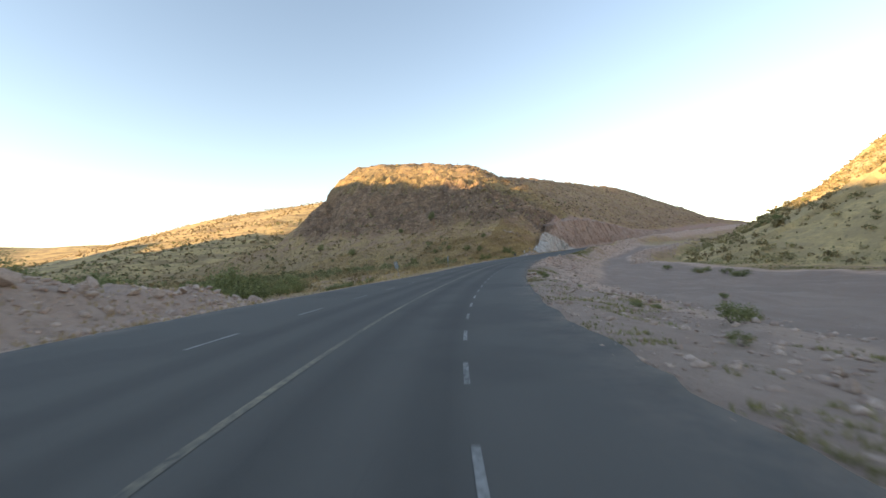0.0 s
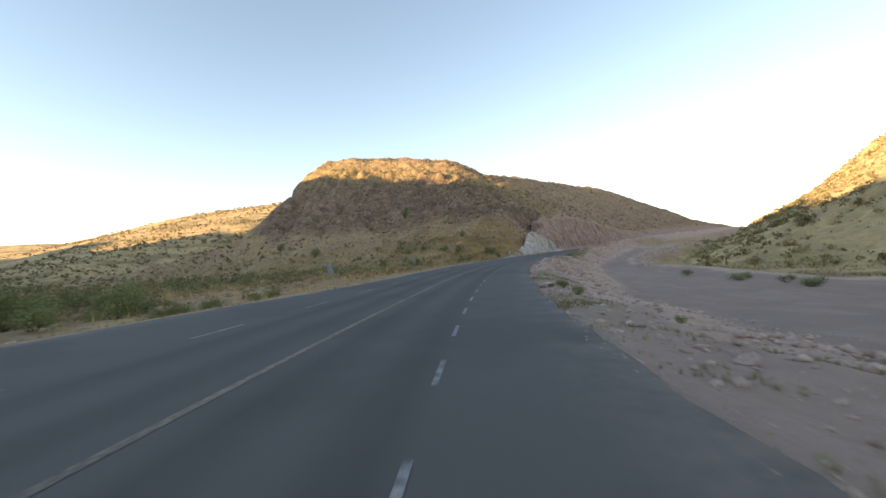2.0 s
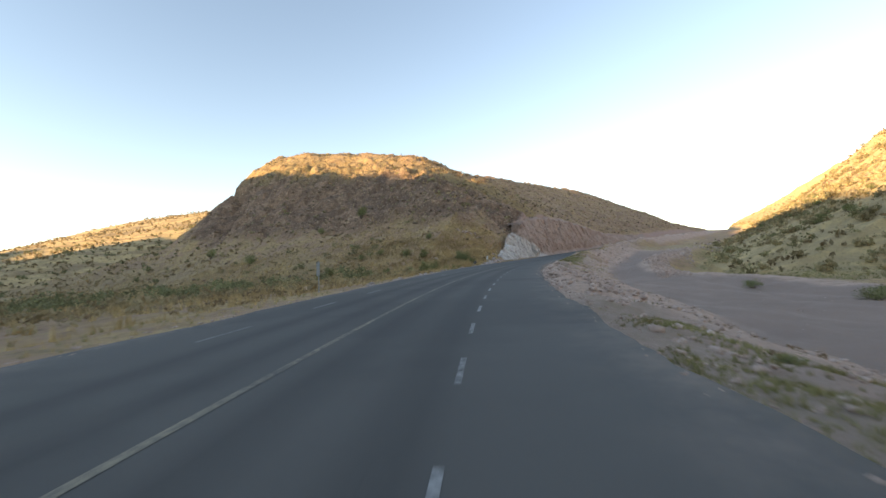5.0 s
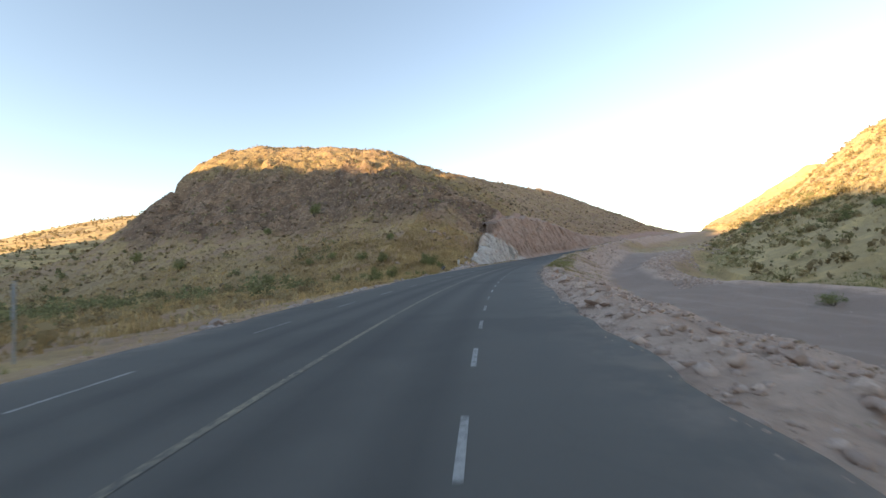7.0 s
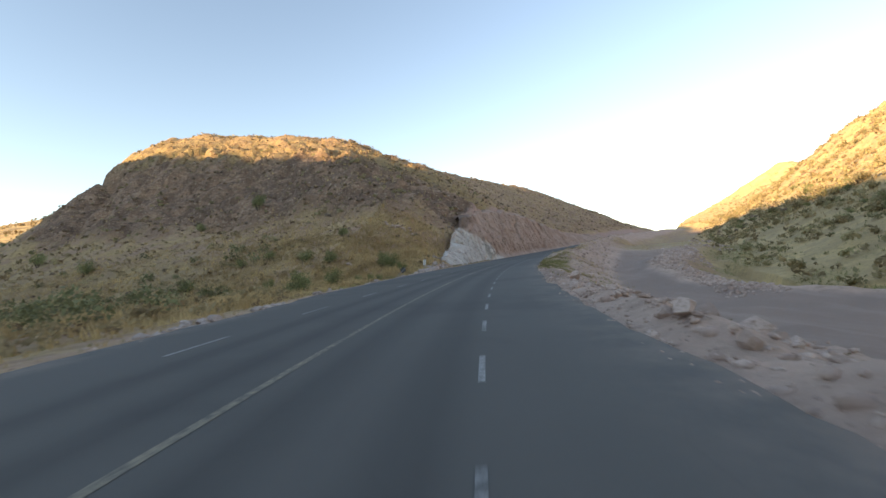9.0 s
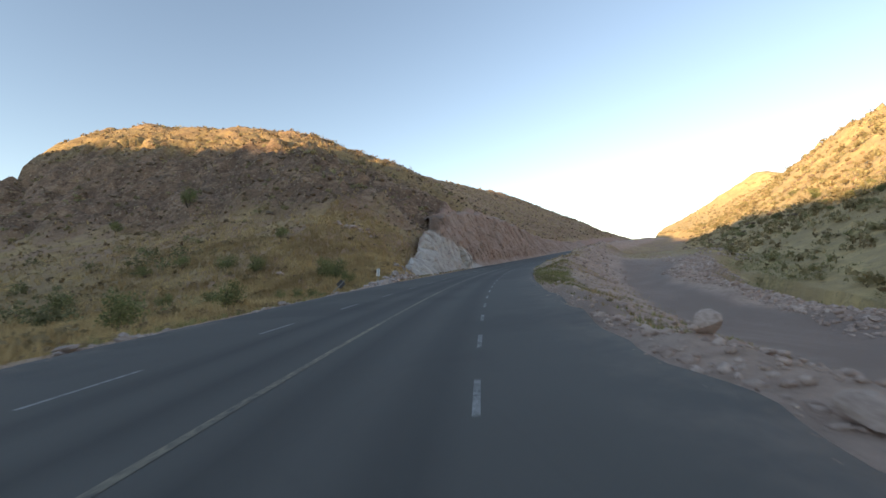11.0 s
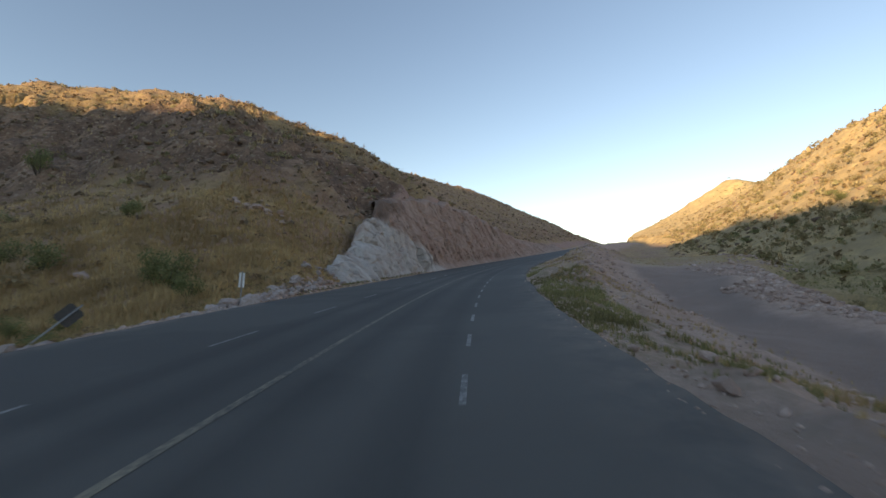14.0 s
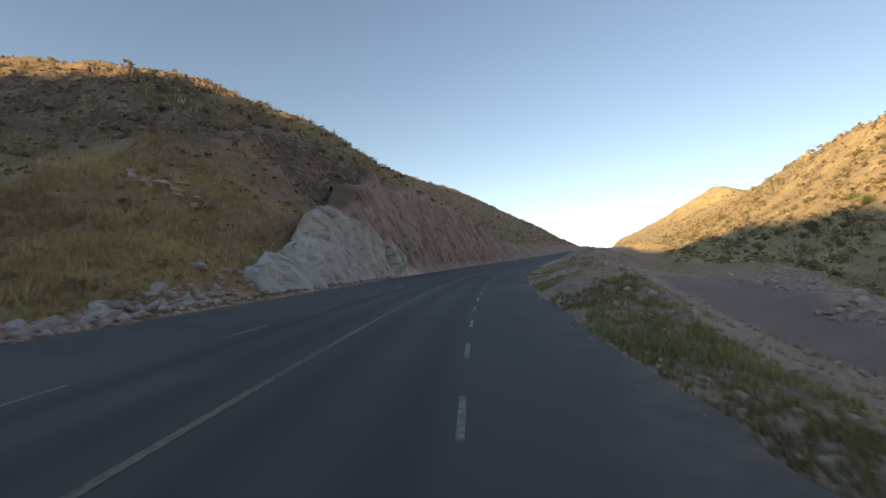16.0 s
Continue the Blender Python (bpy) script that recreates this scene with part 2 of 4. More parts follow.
    crag = np.maximum(smooth(a - interp(x, [-40, 0, 20, 34, 44], [8, 7, 8, 14, 12]) + 4 * bumps(x, y, 11, 3, 87), 159, 168) * (1 - smooth(a + 6 * bumps(x, y, 9, 3, 83), 208, 222)) * smooth(e, 4, 16), 0.5 * smooth(s, 200, 236) * smooth(out, 15, 22)) * (d < 0) * smooth(out, 12, 17)
    patch = bumps(x, y, 8, 3, 81)
    crest_grass = smooth(a + 7 * bumps(x, y, 9, 3, 83), 197, 213) * (d < 0) * smooth(out, 12, 17) * (1 - smooth(s, 205, 240))
    lot_floor = (1 - smooth(s + 3 * patch, 192, 201)) * smooth(d + 1.2 * patch, inner - 2.2, inner - 0.4) * (1 - smooth(d + 1.0 * patch, outer - 3.2, outer - 1.4))
    spill = smooth(s, 112, 119) * (1 - smooth(s, 131, 139)) * smooth(d, 6.0, 6.4) * (1 - smooth(d + 2.2 * patch, 8.0, 9.6)) + 0.7 * smooth(d, 6.0, 6.4) * (1 - smooth(d + 3 * patch, interp(s, [20, 45], [12, 8.5]), interp(s, [20, 45], [16, 11]))) * (1 - smooth(s, 64, 76))
    green = smooth(d, 6.4, 7) * (1 - smooth(d + 3 * patch, 8.2, 10.5)) * smooth(s, 128, 145) * (1 - smooth(s, 205, 230)) + 0.5 * smooth(d, 6.2, 7) * (1 - smooth(d + 2 * patch, 8, 9.5)) * smooth(s, 30, 40) * (1 - smooth(s, 68, 78)) + smooth(patch, -0.1, 0.3) * smooth(d, outer + 2, outer + 5) * (1 - smooth(df, 0, 14))
    gold = smooth(s, 194, 202) * (1 - smooth(s, 212, 224)) * smooth(d, 19, 22) * (1 - smooth(d, outer, outer + 4)) + smooth(d, 8.5, 10) * (1 - smooth(d + 3 * patch, 11, 14)) * smooth(s, 150, 170) * (1 - smooth(s, 215, 240))
    rubble = smooth(out, 8.5, 10) * (1 - smooth(out + 5 * patch, 20, 30)) * smooth(s, -14, 0) * (1 - smooth(s + 4 * patch, 27, 36)) + (0.25 + 0.75 * smooth(s, 92, 125)) * smooth(out, edge - 0.1, edge + 0.3) * (1 - smooth(out + patch, edge + 0.7, edge + 1.7))
    dirt = smooth(d, RIGHT_EDGE - 1.5, RIGHT_EDGE - 0.5) * (1 - smooth(d + 2 * patch, outer + 1.5, outer + 4.5)) * (1 - smooth(df, -10, -2))
    dirt = dirt * (1 - 0.85 * smooth(s + 2 * patch, 198, 207) * smooth(d, 15.5, 19))
    if detail:
        away = smooth(np.abs(d + 1), 8.8, 14)
        z = z + away * (0.5 * bumps(x, y, 7, 4, 61) + (0.25 + 1.3 * crag + 0.5 * steep) * bumps(x, y, 3.2, 3, 63))
        ledge = np.abs(bumps(x, y, 14, 4, 71))
        plate, joint = cells(x + 2 * bumps(x, y, 9, 2, 75), 1.3 * y + 2 * bumps(x, y, 9, 2, 76), 6.5, 301)
        small, _ = cells(x, y, 2.6, 331)
        z = z + away * crag * smooth(e, 22, 30) * (1.1 * plate + 0.55 * small - 0.5 * joint)
        rim = smooth(a, 186, 200) * (1 - smooth(a, 222, 240)) * (d < 0) * smooth(out, 30, 45) * smooth(e, 22, 30)
        z = z + 0.7 * rim * smooth(bumps(x, y, 16, 3, 79), -0.1, 0.25) * np.maximum(plate, 0)
        z = z + away * crag * (1 - 0.8 * (e < 26)) * 4.4 * (0.35 - ledge) + 2.6 * smooth(df, 5, 40) * (d > 0) * (0.3 - np.abs(bumps(x, y, 18, 4, 73)))
    zones = {"cut": steep, "crag": crag, "dirt": np.clip(dirt + rubble, 0, 1), "lot": np.clip(lot_floor * dirt + spill + 0.25 * smooth(out, 9, 10.5) * (1 - smooth(out + 5 * patch, 18, 27)) * smooth(s, -14, 0) * (1 - smooth(s + 4 * patch, 27, 36)), 0, 1), "gold": np.clip(gold, 0, 1), "crest": crest_grass, "valley": smooth(out, 26, 55) * (1 - smooth(a, 138, 166)) * (d < 0), "foot": smooth(df, -4, 4) * (1 - smooth(df + 10 * patch, 40, 80)) * (d > 0), "green": np.clip(green, 0, 1), "east": smooth(df, -8, 2) * (d > 0), "west": smooth(-e, 10, 45) * smooth(y, 240, 320)}
    return z.reshape(shape), {k: w.reshape(shape) for k, w in zones.items()}, s.reshape(shape), d.reshape(shape)

# ---- materials ----
class Nodes:
    """Short hand for building a node material."""

    def __init__(self, name):
        self.mat = bpy.data.materials.new(name)
        self.mat.use_nodes = True
        self.tree = self.mat.node_tree
        self.bsdf = self.tree.nodes["Principled BSDF"]
        self.coord = self.tree.nodes.new("ShaderNodeTexCoord").outputs["Object"]

    def put(self, kind, **inputs):
        n = self.tree.nodes.new(kind)
        for k, v in inputs.items():
            self.set(n.inputs[k.replace("_", " ")], v)
        return n

    def set(self, socket, v):
        if isinstance(v, bpy.types.NodeSocket):
            self.tree.links.new(v, socket)
        else:
            socket.default_value = v

    def noise(self, scale, detail=4, rough=0.55, at=None):
        n = self.put("ShaderNodeTexNoise", Scale=scale, Detail=detail, Roughness=rough)
        self.tree.links.new(at or self.coord, n.inputs["Vector"])
        return n.outputs["Fac"]

    def ramp(self, fac, *stops):
        n = self.put("ShaderNodeValToRGB", Fac=fac)
        el = n.color_ramp.elements
        while len(el) < len(stops):
            el.new(0.5)
        for e, (p, c) in zip(el, stops):
            e.position, e.color = p, (*c, 1) if len(c) == 3 else c
        return n.outputs["Color"]

    def mix(self, fac, a, b, how="MIX"):
        n = self.tree.nodes.new("ShaderNodeMix")
        n.data_type, n.blend_type = "RGBA", how
        self.set(n.inputs[0], fac)
        self.set(n.inputs[6], a if isinstance(a, bpy.types.NodeSocket) else (*a, 1))
        self.set(n.inputs[7], b if isinstance(b, bpy.types.NodeSocket) else (*b, 1))
        return n.outputs[2]

    def math(self, how, a, b=0.0, clamp=False):
        n = self.tree.nodes.new("ShaderNodeMath")
        n.operation, n.use_clamp = how, clamp
        self.set(n.inputs[0], a)
        self.set(n.inputs[1], b)
        return n.outputs[0]

    def mask(self, name):
        n = self.tree.nodes.new("ShaderNodeAttribute")
        n.attribute_name = name
        return n.outputs["Fac"]

    def relief(self, height, strength=0.4, distance=0.05):
        n = self.put("ShaderNodeBump", Strength=strength, Distance=distance, Height=height)
        self.tree.links.new(n.outputs[0], self.bsdf.inputs["Normal"])

    def done(self, colour, rough=0.9, metal=0.0):
        self.set(self.bsdf.inputs["Base Color"], colour if isinstance(colour, bpy.types.NodeSocket) else (*colour, 1))
        self.set(self.bsdf.inputs["Roughness"], rough)
        self.set(self.bsdf.inputs["Metallic"], metal)
        return self.mat


def land_material():
    m = Nodes("land")
    big, mid, fine = m.noise(0.035, 5), m.noise(0.28, 7, 0.68), m.noise(2.6, 7, 0.72)
    grain, blotch = m.noise(14, 4, 0.7), m.noise(0.11, 6, 0.62)
    flat = m.put("ShaderNodeMapping", Vector=m.coord, Scale=(0.5, 0.5, 2.2)).outputs[0]
    ledges = m.noise(0.22, 6, 0.66, flat)
    tuft = m.noise(0.9, 6, 0.7)
    grass = m.mix(m.ramp(big, (0.38, (0, 0, 0)), (0.62, (1, 1, 1))), (0.60, 0.415, 0.195), (0.51, 0.34, 0.155))
    grass = m.mix(m.ramp(blotch, (0.45, (0, 0, 0)), (0.62, (1, 1, 1))), grass, (0.37, 0.228, 0.112))
    grass = m.mix(m.ramp(tuft, (0.46, (0, 0, 0)), (0.60, (0.7, 0.7, 0.7))), grass, (0.33, 0.205, 0.105))
    grass = m.mix(m.math("MULTIPLY", grain, 0.5), grass, (0.36, 0.235, 0.13))
    soil = m.mix(fine, (0.33, 0.195, 0.125), (0.53, 0.34, 0.22))
    soil = m.mix(m.ramp(tuft, (0.52, (0, 0, 0)), (0.66, (0.8, 0.8, 0.8))), soil, (0.23, 0.13, 0.082))
    hill = m.mix(m.ramp(m.math("ADD", m.math("MULTIPLY", mid, 0.6), m.math("MULTIPLY", blotch, 0.4)), (0.46, (0, 0, 0)), (0.56, (1, 1, 1))), grass, soil)
    east = m.mix(m.ramp(mid, (0.42, (0, 0, 0)), (0.62, (1, 1, 1))), (0.79, 0.56, 0.255), (0.66, 0.46, 0.21))
    east = m.mix(m.ramp(blotch, (0.44, (0, 0, 0)), (0.60, (1, 1, 1))), east, (0.57, 0.395, 0.185))
    east = m.mix(m.ramp(fine, (0.55, (0, 0, 0)), (0.70, (1, 1, 1))), east, (0.36, 0.255, 0.125))
    east = m.mix(m.ramp(ledges, (0.56, (0, 0, 0)), (0.64, (0.4, 0.4, 0.4))), east, (0.36, 0.26, 0.14))
    crag = m.mix(m.ramp(mid, (0.38, (0, 0, 0)), (0.60, (1, 1, 1))), (0.153, 0.087, 0.056), (0.342, 0.204, 0.129))
    crag = m.mix(m.ramp(ledges, (0.54, (0, 0, 0)), (0.64, (0.8, 0.8, 0.8))), crag, (0.450, 0.287, 0.178))
    crag = m.mix(m.ramp(blotch, (0.49, (0, 0, 0)), (0.60, (0.85, 0.85, 0.85))), crag, (0.155, 0.09, 0.058))
    crag = m.mix(m.ramp(fine, (0.52, (0, 0, 0)), (0.70, (0.9, 0.9, 0.9))), crag, (0.338, 0.193, 0.125))
    crag = m.mix(m.ramp(tuft, (0.56, (0, 0, 0)), (0.68, (0.7, 0.7, 0.7))), crag, (0.122, 0.075, 0.050))
    pink = m.mix(fine, (0.338, 0.202, 0.158), (0.512, 0.325, 0.262))
    dirt = m.mix(m.ramp(mid, (0.3, (0, 0, 0)), (0.7, (1, 1, 1))), (0.53, 0.355, 0.272), (0.71, 0.50, 0.395))
    dirt = m.mix(m.ramp(tuft, (0.50, (0, 0, 0)), (0.64, (0.65, 0.65, 0.65))), dirt, (0.37, 0.25, 0.18))
    dirt = m.mix(m.math("MULTIPLY", m.ramp(fine, (0.35, (0, 0, 0)), (0.75, (1, 1, 1))), 0.5), dirt, (0.34, 0.24, 0.192))
    tracks = m.noise(0.5, 4, 0.6, m.put("ShaderNodeMapping", Vector=m.coord, Rotation=(0, 0, 0.55), Scale=(1.0, 0.12, 1.0)).outputs[0])
    lot = m.mix(mid, (0.335, 0.232, 0.187), (0.425, 0.306, 0.248))
    lot = m.mix(m.ramp(tracks, (0.48, (0, 0, 0)), (0.66, (0.55, 0.55, 0.55))), lot, (0.50, 0.37, 0.30))
    lot = m.mix(m.ramp(blotch, (0.48, (0, 0, 0)), (0.60, (1, 1, 1))), lot, (0.35, 0.252, 0.205))
    lot = m.mix(m.math("MULTIPLY", grain, 0.4), lot, (0.245, 0.175, 0.143))
    green = m.mix(fine, (0.15, 0.14, 0.06), (0.28, 0.235, 0.11))
    scrubby = m.mix(m.ramp(mid, (0.40, (0, 0, 0)), (0.62, (1, 1, 1))), (0.42, 0.285, 0.14), (0.27, 0.178, 0.088))
    c = m.mix(m.math("MULTIPLY", m.mask("valley"), 0.85), hill, scrubby)
    c = m.mix(m.mask("crag"), c, crag)
    high = m.mix(m.ramp(mid, (0.42, (0, 0, 0)), (0.60, (1, 1, 1))), (0.37, 0.255, 0.105), (0.25, 0.158, 0.072))
    high = m.mix(m.ramp(fine, (0.52, (0, 0, 0)), (0.68, (1, 1, 1))), high, (0.20, 0.13, 0.065))
    c = m.mix(m.mask("crest"), c, high)
    c = m.mix(m.mask("east"), c, east)
    bands = m.noise(0.05, 6, 0.65, m.put("ShaderNodeMapping", Vector=m.coord, Scale=(0.7, 0.7, 5.0)).outputs[0])
    west = m.mix(m.ramp(bands, (0.44, (0, 0, 0)), (0.58, (1, 1, 1))), (0.58, 0.405, 0.185), (0.33, 0.215, 0.105))
    west = m.mix(m.ramp(mid, (0.50, (0, 0, 0)), (0.64, (0.7, 0.7, 0.7))), west, (0.27, 0.20, 0.10))
    c = m.mix(m.mask("west"), c, west)
    c = m.mix(m.math("MULTIPLY", m.mask("foot"), m.ramp(mid, (0.36, (0.25, 0.25, 0.25)), (0.58, (0.75, 0.75, 0.75)))), c, (0.42, 0.305, 0.165))
    c = m.mix(m.mask("dirt"), c, dirt)
    c = m.mix(m.mask("lot"), c, lot)
    c = m.mix(m.math("MULTIPLY", m.mask("gold"), m.ramp(mid, (0.38, (0, 0, 0)), (0.60, (0.8, 0.8, 0.8)))), c, (0.46, 0.36, 0.20))
    c = m.mix(m.math("MULTIPLY", m.mask("green"), m.math("MULTIPLY", m.ramp(fine, (0.34, (0, 0, 0)), (0.66, (1, 1, 1))), 0.75)), c, green)
    c = m.mix(m.mask("cut"), c, pink)
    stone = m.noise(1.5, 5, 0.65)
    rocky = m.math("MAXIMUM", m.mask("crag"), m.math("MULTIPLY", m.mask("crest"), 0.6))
    c = m.mix(m.math("MULTIPLY", m.ramp(stone, (0.575, (0, 0, 0)), (0.62, (0.75, 0.75, 0.75))), rocky), c, (0.47, 0.345, 0.24))
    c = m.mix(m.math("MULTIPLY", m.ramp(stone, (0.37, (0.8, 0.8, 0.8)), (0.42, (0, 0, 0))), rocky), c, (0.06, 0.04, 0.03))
    spots = m.ramp(m.noise(0.75, 3, 0.6), (0.60, (0, 0, 0)), (0.68, (1, 1, 1)))
    bare = m.math("SUBTRACT", 1.0, m.math("MAXIMUM", m.mask("dirt"), m.mask("cut")))
    c = m.mix(m.math("MULTIPLY", m.math("MULTIPLY", spots, bare), 0.4), c, (0.15, 0.125, 0.07))
    height = m.math("ADD", m.math("MULTIPLY", mid, 2.0), m.math("ADD", fine, m.math("MULTIPLY", grain, 0.3)))
    m.relief(height, 0.8, 0.3)
    return m.done(c, 0.95)


def cliff_material():
    m = Nodes("cliff_rock")
    mid, fine = m.noise(0.5, 7, 0.7), m.noise(3.0, 7, 0.75)
    stretched = m.put("ShaderNodeMapping", Vector=m.coord, Scale=(1.0, 1.0, 0.55)).outputs[0]
    streak = m.noise(0.9, 6, 0.7, stretched)
    isle = m.noise(0.16, 4, 0.6)
    pink = m.mix(m.ramp(streak, (0.35, (0, 0, 0)), (0.65, (1, 1, 1))), (0.37, 0.248, 0.196), (0.51, 0.36, 0.29))
    pink = m.mix(m.ramp(isle, (0.48, (0, 0, 0)), (0.60, (0.6, 0.6, 0.6))), pink, (0.345, 0.212, 0.162))
    pink = m.mix(m.ramp(mid, (0.54, (0, 0, 0)), (0.70, (1, 1, 1))), pink, (0.40, 0.30, 0.225))
    pink = m.mix(m.math("MULTIPLY", m.ramp(fine, (0.45, (0, 0, 0)), (0.75, (1, 1, 1))), 0.4), pink, (0.28, 0.192, 0.147))
    white = m.mix(m.ramp(mid, (0.35, (0, 0, 0)), (0.65, (1, 1, 1))), (0.47, 0.415, 0.375), (0.62, 0.565, 0.515))
    white = m.mix(m.math("MULTIPLY", m.ramp(streak, (0.60, (0, 0, 0)), (0.74, (1, 1, 1))), 0.6), white, (0.27, 0.235, 0.21))
    seam = m.ramp(m.noise(1.0, 6, 0.6), (0.482, (0, 0, 0)), (0.50, (1, 1, 1)), (0.518, (0, 0, 0)))
    seam = m.math("MULTIPLY", seam, m.ramp(m.noise(0.45, 3), (0.50, (0, 0, 0)), (0.60, (0.55, 0.55, 0.55))))
    white = m.mix(seam, white, (0.20, 0.17, 0.15))
    dark = m.mix(fine, (0.105, 0.066, 0.05), (0.24, 0.155, 0.11))
    c = m.mix(m.mask("dark"), pink, dark)
    c = m.mix(m.mask("white"), c, white)
    m.relief(m.math("ADD", m.math("MULTIPLY", mid, 1.5), fine), 0.8, 0.2)
    return m.done(c, 0.92)


def rock_material(name, low, high, dusty):
    m = Nodes(name)
    pick = m.tree.nodes.new("ShaderNodeObjectInfo").outputs["Random"]
    isle = m.tree.nodes.new("ShaderNodeNewGeometry").outputs["Random Per Island"]
    c = m.mix(m.math("FRACT", m.math("ADD", pick, isle)), low, high)
    c = m.mix(m.ramp(m.noise(3.5, 6, 0.7), (0.45, (0, 0, 0)), (0.7, (1, 1, 1))), c, dusty)
    m.relief(m.noise(6, 6, 0.7), 0.7, 0.08)
    return m.done(c, 0.9)


def leaf_material(name, low, high):
    m = Nodes(name)
    pick = m.tree.nodes.new("ShaderNodeObjectInfo").outputs["Random"]
    isle = m.tree.nodes.new("ShaderNodeNewGeometry").outputs["Random Per Island"]
    c = m.mix(m.math("FRACT", m.math("ADD", pick, m.math("MULTIPLY", isle, 0.6))), low, high)
    drift = m.ramp(m.noise(0.17, 5, 0.6), (0.40, (0.70, 0.64, 0.58)), (0.60, (1.12, 1.10, 1.06)))
    c = m.mix(1.0, c, drift, "MULTIPLY")
    thin = m.put("ShaderNodeBsdfTranslucent", Color=c)
    both = m.tree.nodes.new("ShaderNodeMixShader")
    both.inputs[0].default_value = 0.35
    m.tree.links.new(m.bsdf.outputs[0], both.inputs[1])
    m.tree.links.new(thin.outputs[0], both.inputs[2])
    m.tree.links.new(both.outputs[0], m.tree.nodes["Material Output"].inputs[0])
    return m.done(c, 0.75)


def plain_material(name, colour, rough, metal=0.0, spots=None):
    m = Nodes(name)
    c = m.mix(m.ramp(m.noise(8, 6, 0.7), (0.4, (0, 0, 0)), (0.75, (1, 1, 1))), colour, spots or tuple(0.7 * v for v in colour))
    return m.done(c, rough, metal)


def asphalt_material():
    m = Nodes("asphalt")
    c = m.mix(m.noise(0.25, 5, 0.6), (0.080, 0.076, 0.070), (0.108, 0.102, 0.094))
    c = m.mix(m.math("MULTIPLY", m.noise(45, 4, 0.7), 0.5), c, (0.135, 0.127, 0.118))
    c = m.mix(m.math("MULTIPLY", m.mask("tyre"), 0.6), c, (0.048, 0.047, 0.046))
    c = m.mix(m.math("MULTIPLY", m.mask("dust"), m.ramp(m.noise(0.9, 6, 0.7), (0.40, (0, 0, 0)), (0.68, (1, 1, 1)))), c, (0.21, 0.17, 0.145))
    patch = m.ramp(m.noise(0.09, 4, 0.6), (0.50, (0, 0, 0)), (0.56, (1, 1, 1)))
    c = m.mix(m.math("MULTIPLY", patch, 0.22), c, (0.032, 0.032, 0.034))
    c = m.mix(m.math("MULTIPLY", m.ramp(m.noise(2.5, 7, 0.75), (0.55, (0, 0, 0)), (0.75, (1, 1, 1))), 0.35), c, (0.098, 0.092, 0.086))
    crack = m.put("ShaderNodeTexVoronoi", Scale=0.33)
    crack.feature = "DISTANCE_TO_EDGE"
    warp = m.mix(0.12, m.coord, m.put("ShaderNodeTexNoise", Scale=1.2).outputs["Color"], "ADD")
    m.set(crack.inputs["Vector"], warp)
    c = m.mix(m.math("MULTIPLY", m.ramp(crack.outputs["Distance"], (0.002, (1, 1, 1)), (0.006, (0, 0, 0))), 0.06), c, (0.02, 0.02, 0.022))
    m.relief(m.noise(70, 4, 0.7), 0.5, 0.01)
    m.bsdf.inputs["Specular IOR Level"].default_value = 0.3
    return m.done(c, 0.82)


def paint_material(name, colour, worn):
    m = Nodes(name)
    pick = m.tree.nodes.new("ShaderNodeObjectInfo").outputs["Random"]
    wear = m.math("ADD", m.noise(9, 6, 0.75), m.math("MULTIPLY", m.noise(0.35, 3), 0.35))
    wear = m.math("SUBTRACT", wear, m.math("ADD", 0.10, m.math("MULTIPLY", pick, 0.13)))
    c = m.mix(m.ramp(wear, (worn - 0.14, (0, 0, 0)), (worn + 0.14, (1, 1, 1))), (0.07, 0.068, 0.066), colour)
    return m.done(c, 0.8)


LAND, ASPHALT = land_material(), asphalt_material()
YELLOW, WHITE = paint_material("yellow_line", (0.29, 0.245, 0.17), 0.50), paint_material("white_line", (0.33, 0.325, 0.315), 0.48)


def mesh_ob(name, verts, faces, material, flat=False):
    me = bpy.data.meshes.new(name)
    me.from_pydata([tuple(v) for v in verts], [], [tuple(f) for f in faces])
    me.materials.append(material)
    if not flat:
        me.polygons.foreach_set("use_smooth", [True] * len(me.polygons))
    me.update()
    return new(name, me)


def grid_faces(nu, nv):
    i = np.arange(nu - 1)[:, None] * nv + np.arange(nv - 1)[None, :]
    return np.stack([i, i + nv, i + nv + 1, i + 1], -1).reshape(-1, 4)


# ---- ground ----
def spread(lo, hi, fine, reach_lo, reach_hi):
    """Evenly spaced lines from lo to hi, wider and wider beyond."""
    out, step = [hi], fine
    while out[-1] < reach_hi:
        step *= 1.035
        out.append(out[-1] + step)
    under, step = [lo], fine
    while under[-1] > reach_lo:
        step *= 1.04
        under.append(under[-1] - step)
    return np.concatenate([under[::-1], np.arange(lo + fine, hi, fine), out])


def build_ground():
    xs, ys = spread(-80, 118, 0.73, -2800, 2800), spread(-2, 292, 0.73, -2600, 3200)
    gx, gy = np.meshgrid(xs, ys, indexing="ij")
    z, zones, s, d = land(gx, gy)
    ob = mesh_ob("ground", np.stack([gx.ravel(), gy.ravel(), z.ravel()], -1), grid_faces(len(xs), len(ys)), LAND)
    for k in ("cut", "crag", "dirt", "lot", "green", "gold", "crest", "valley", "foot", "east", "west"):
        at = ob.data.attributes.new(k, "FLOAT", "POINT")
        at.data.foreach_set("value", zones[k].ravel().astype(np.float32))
    return tagged(ob, "dry desert hills with golden grass, dark crags and bare pinkish dirt", "ground", kind="structure")


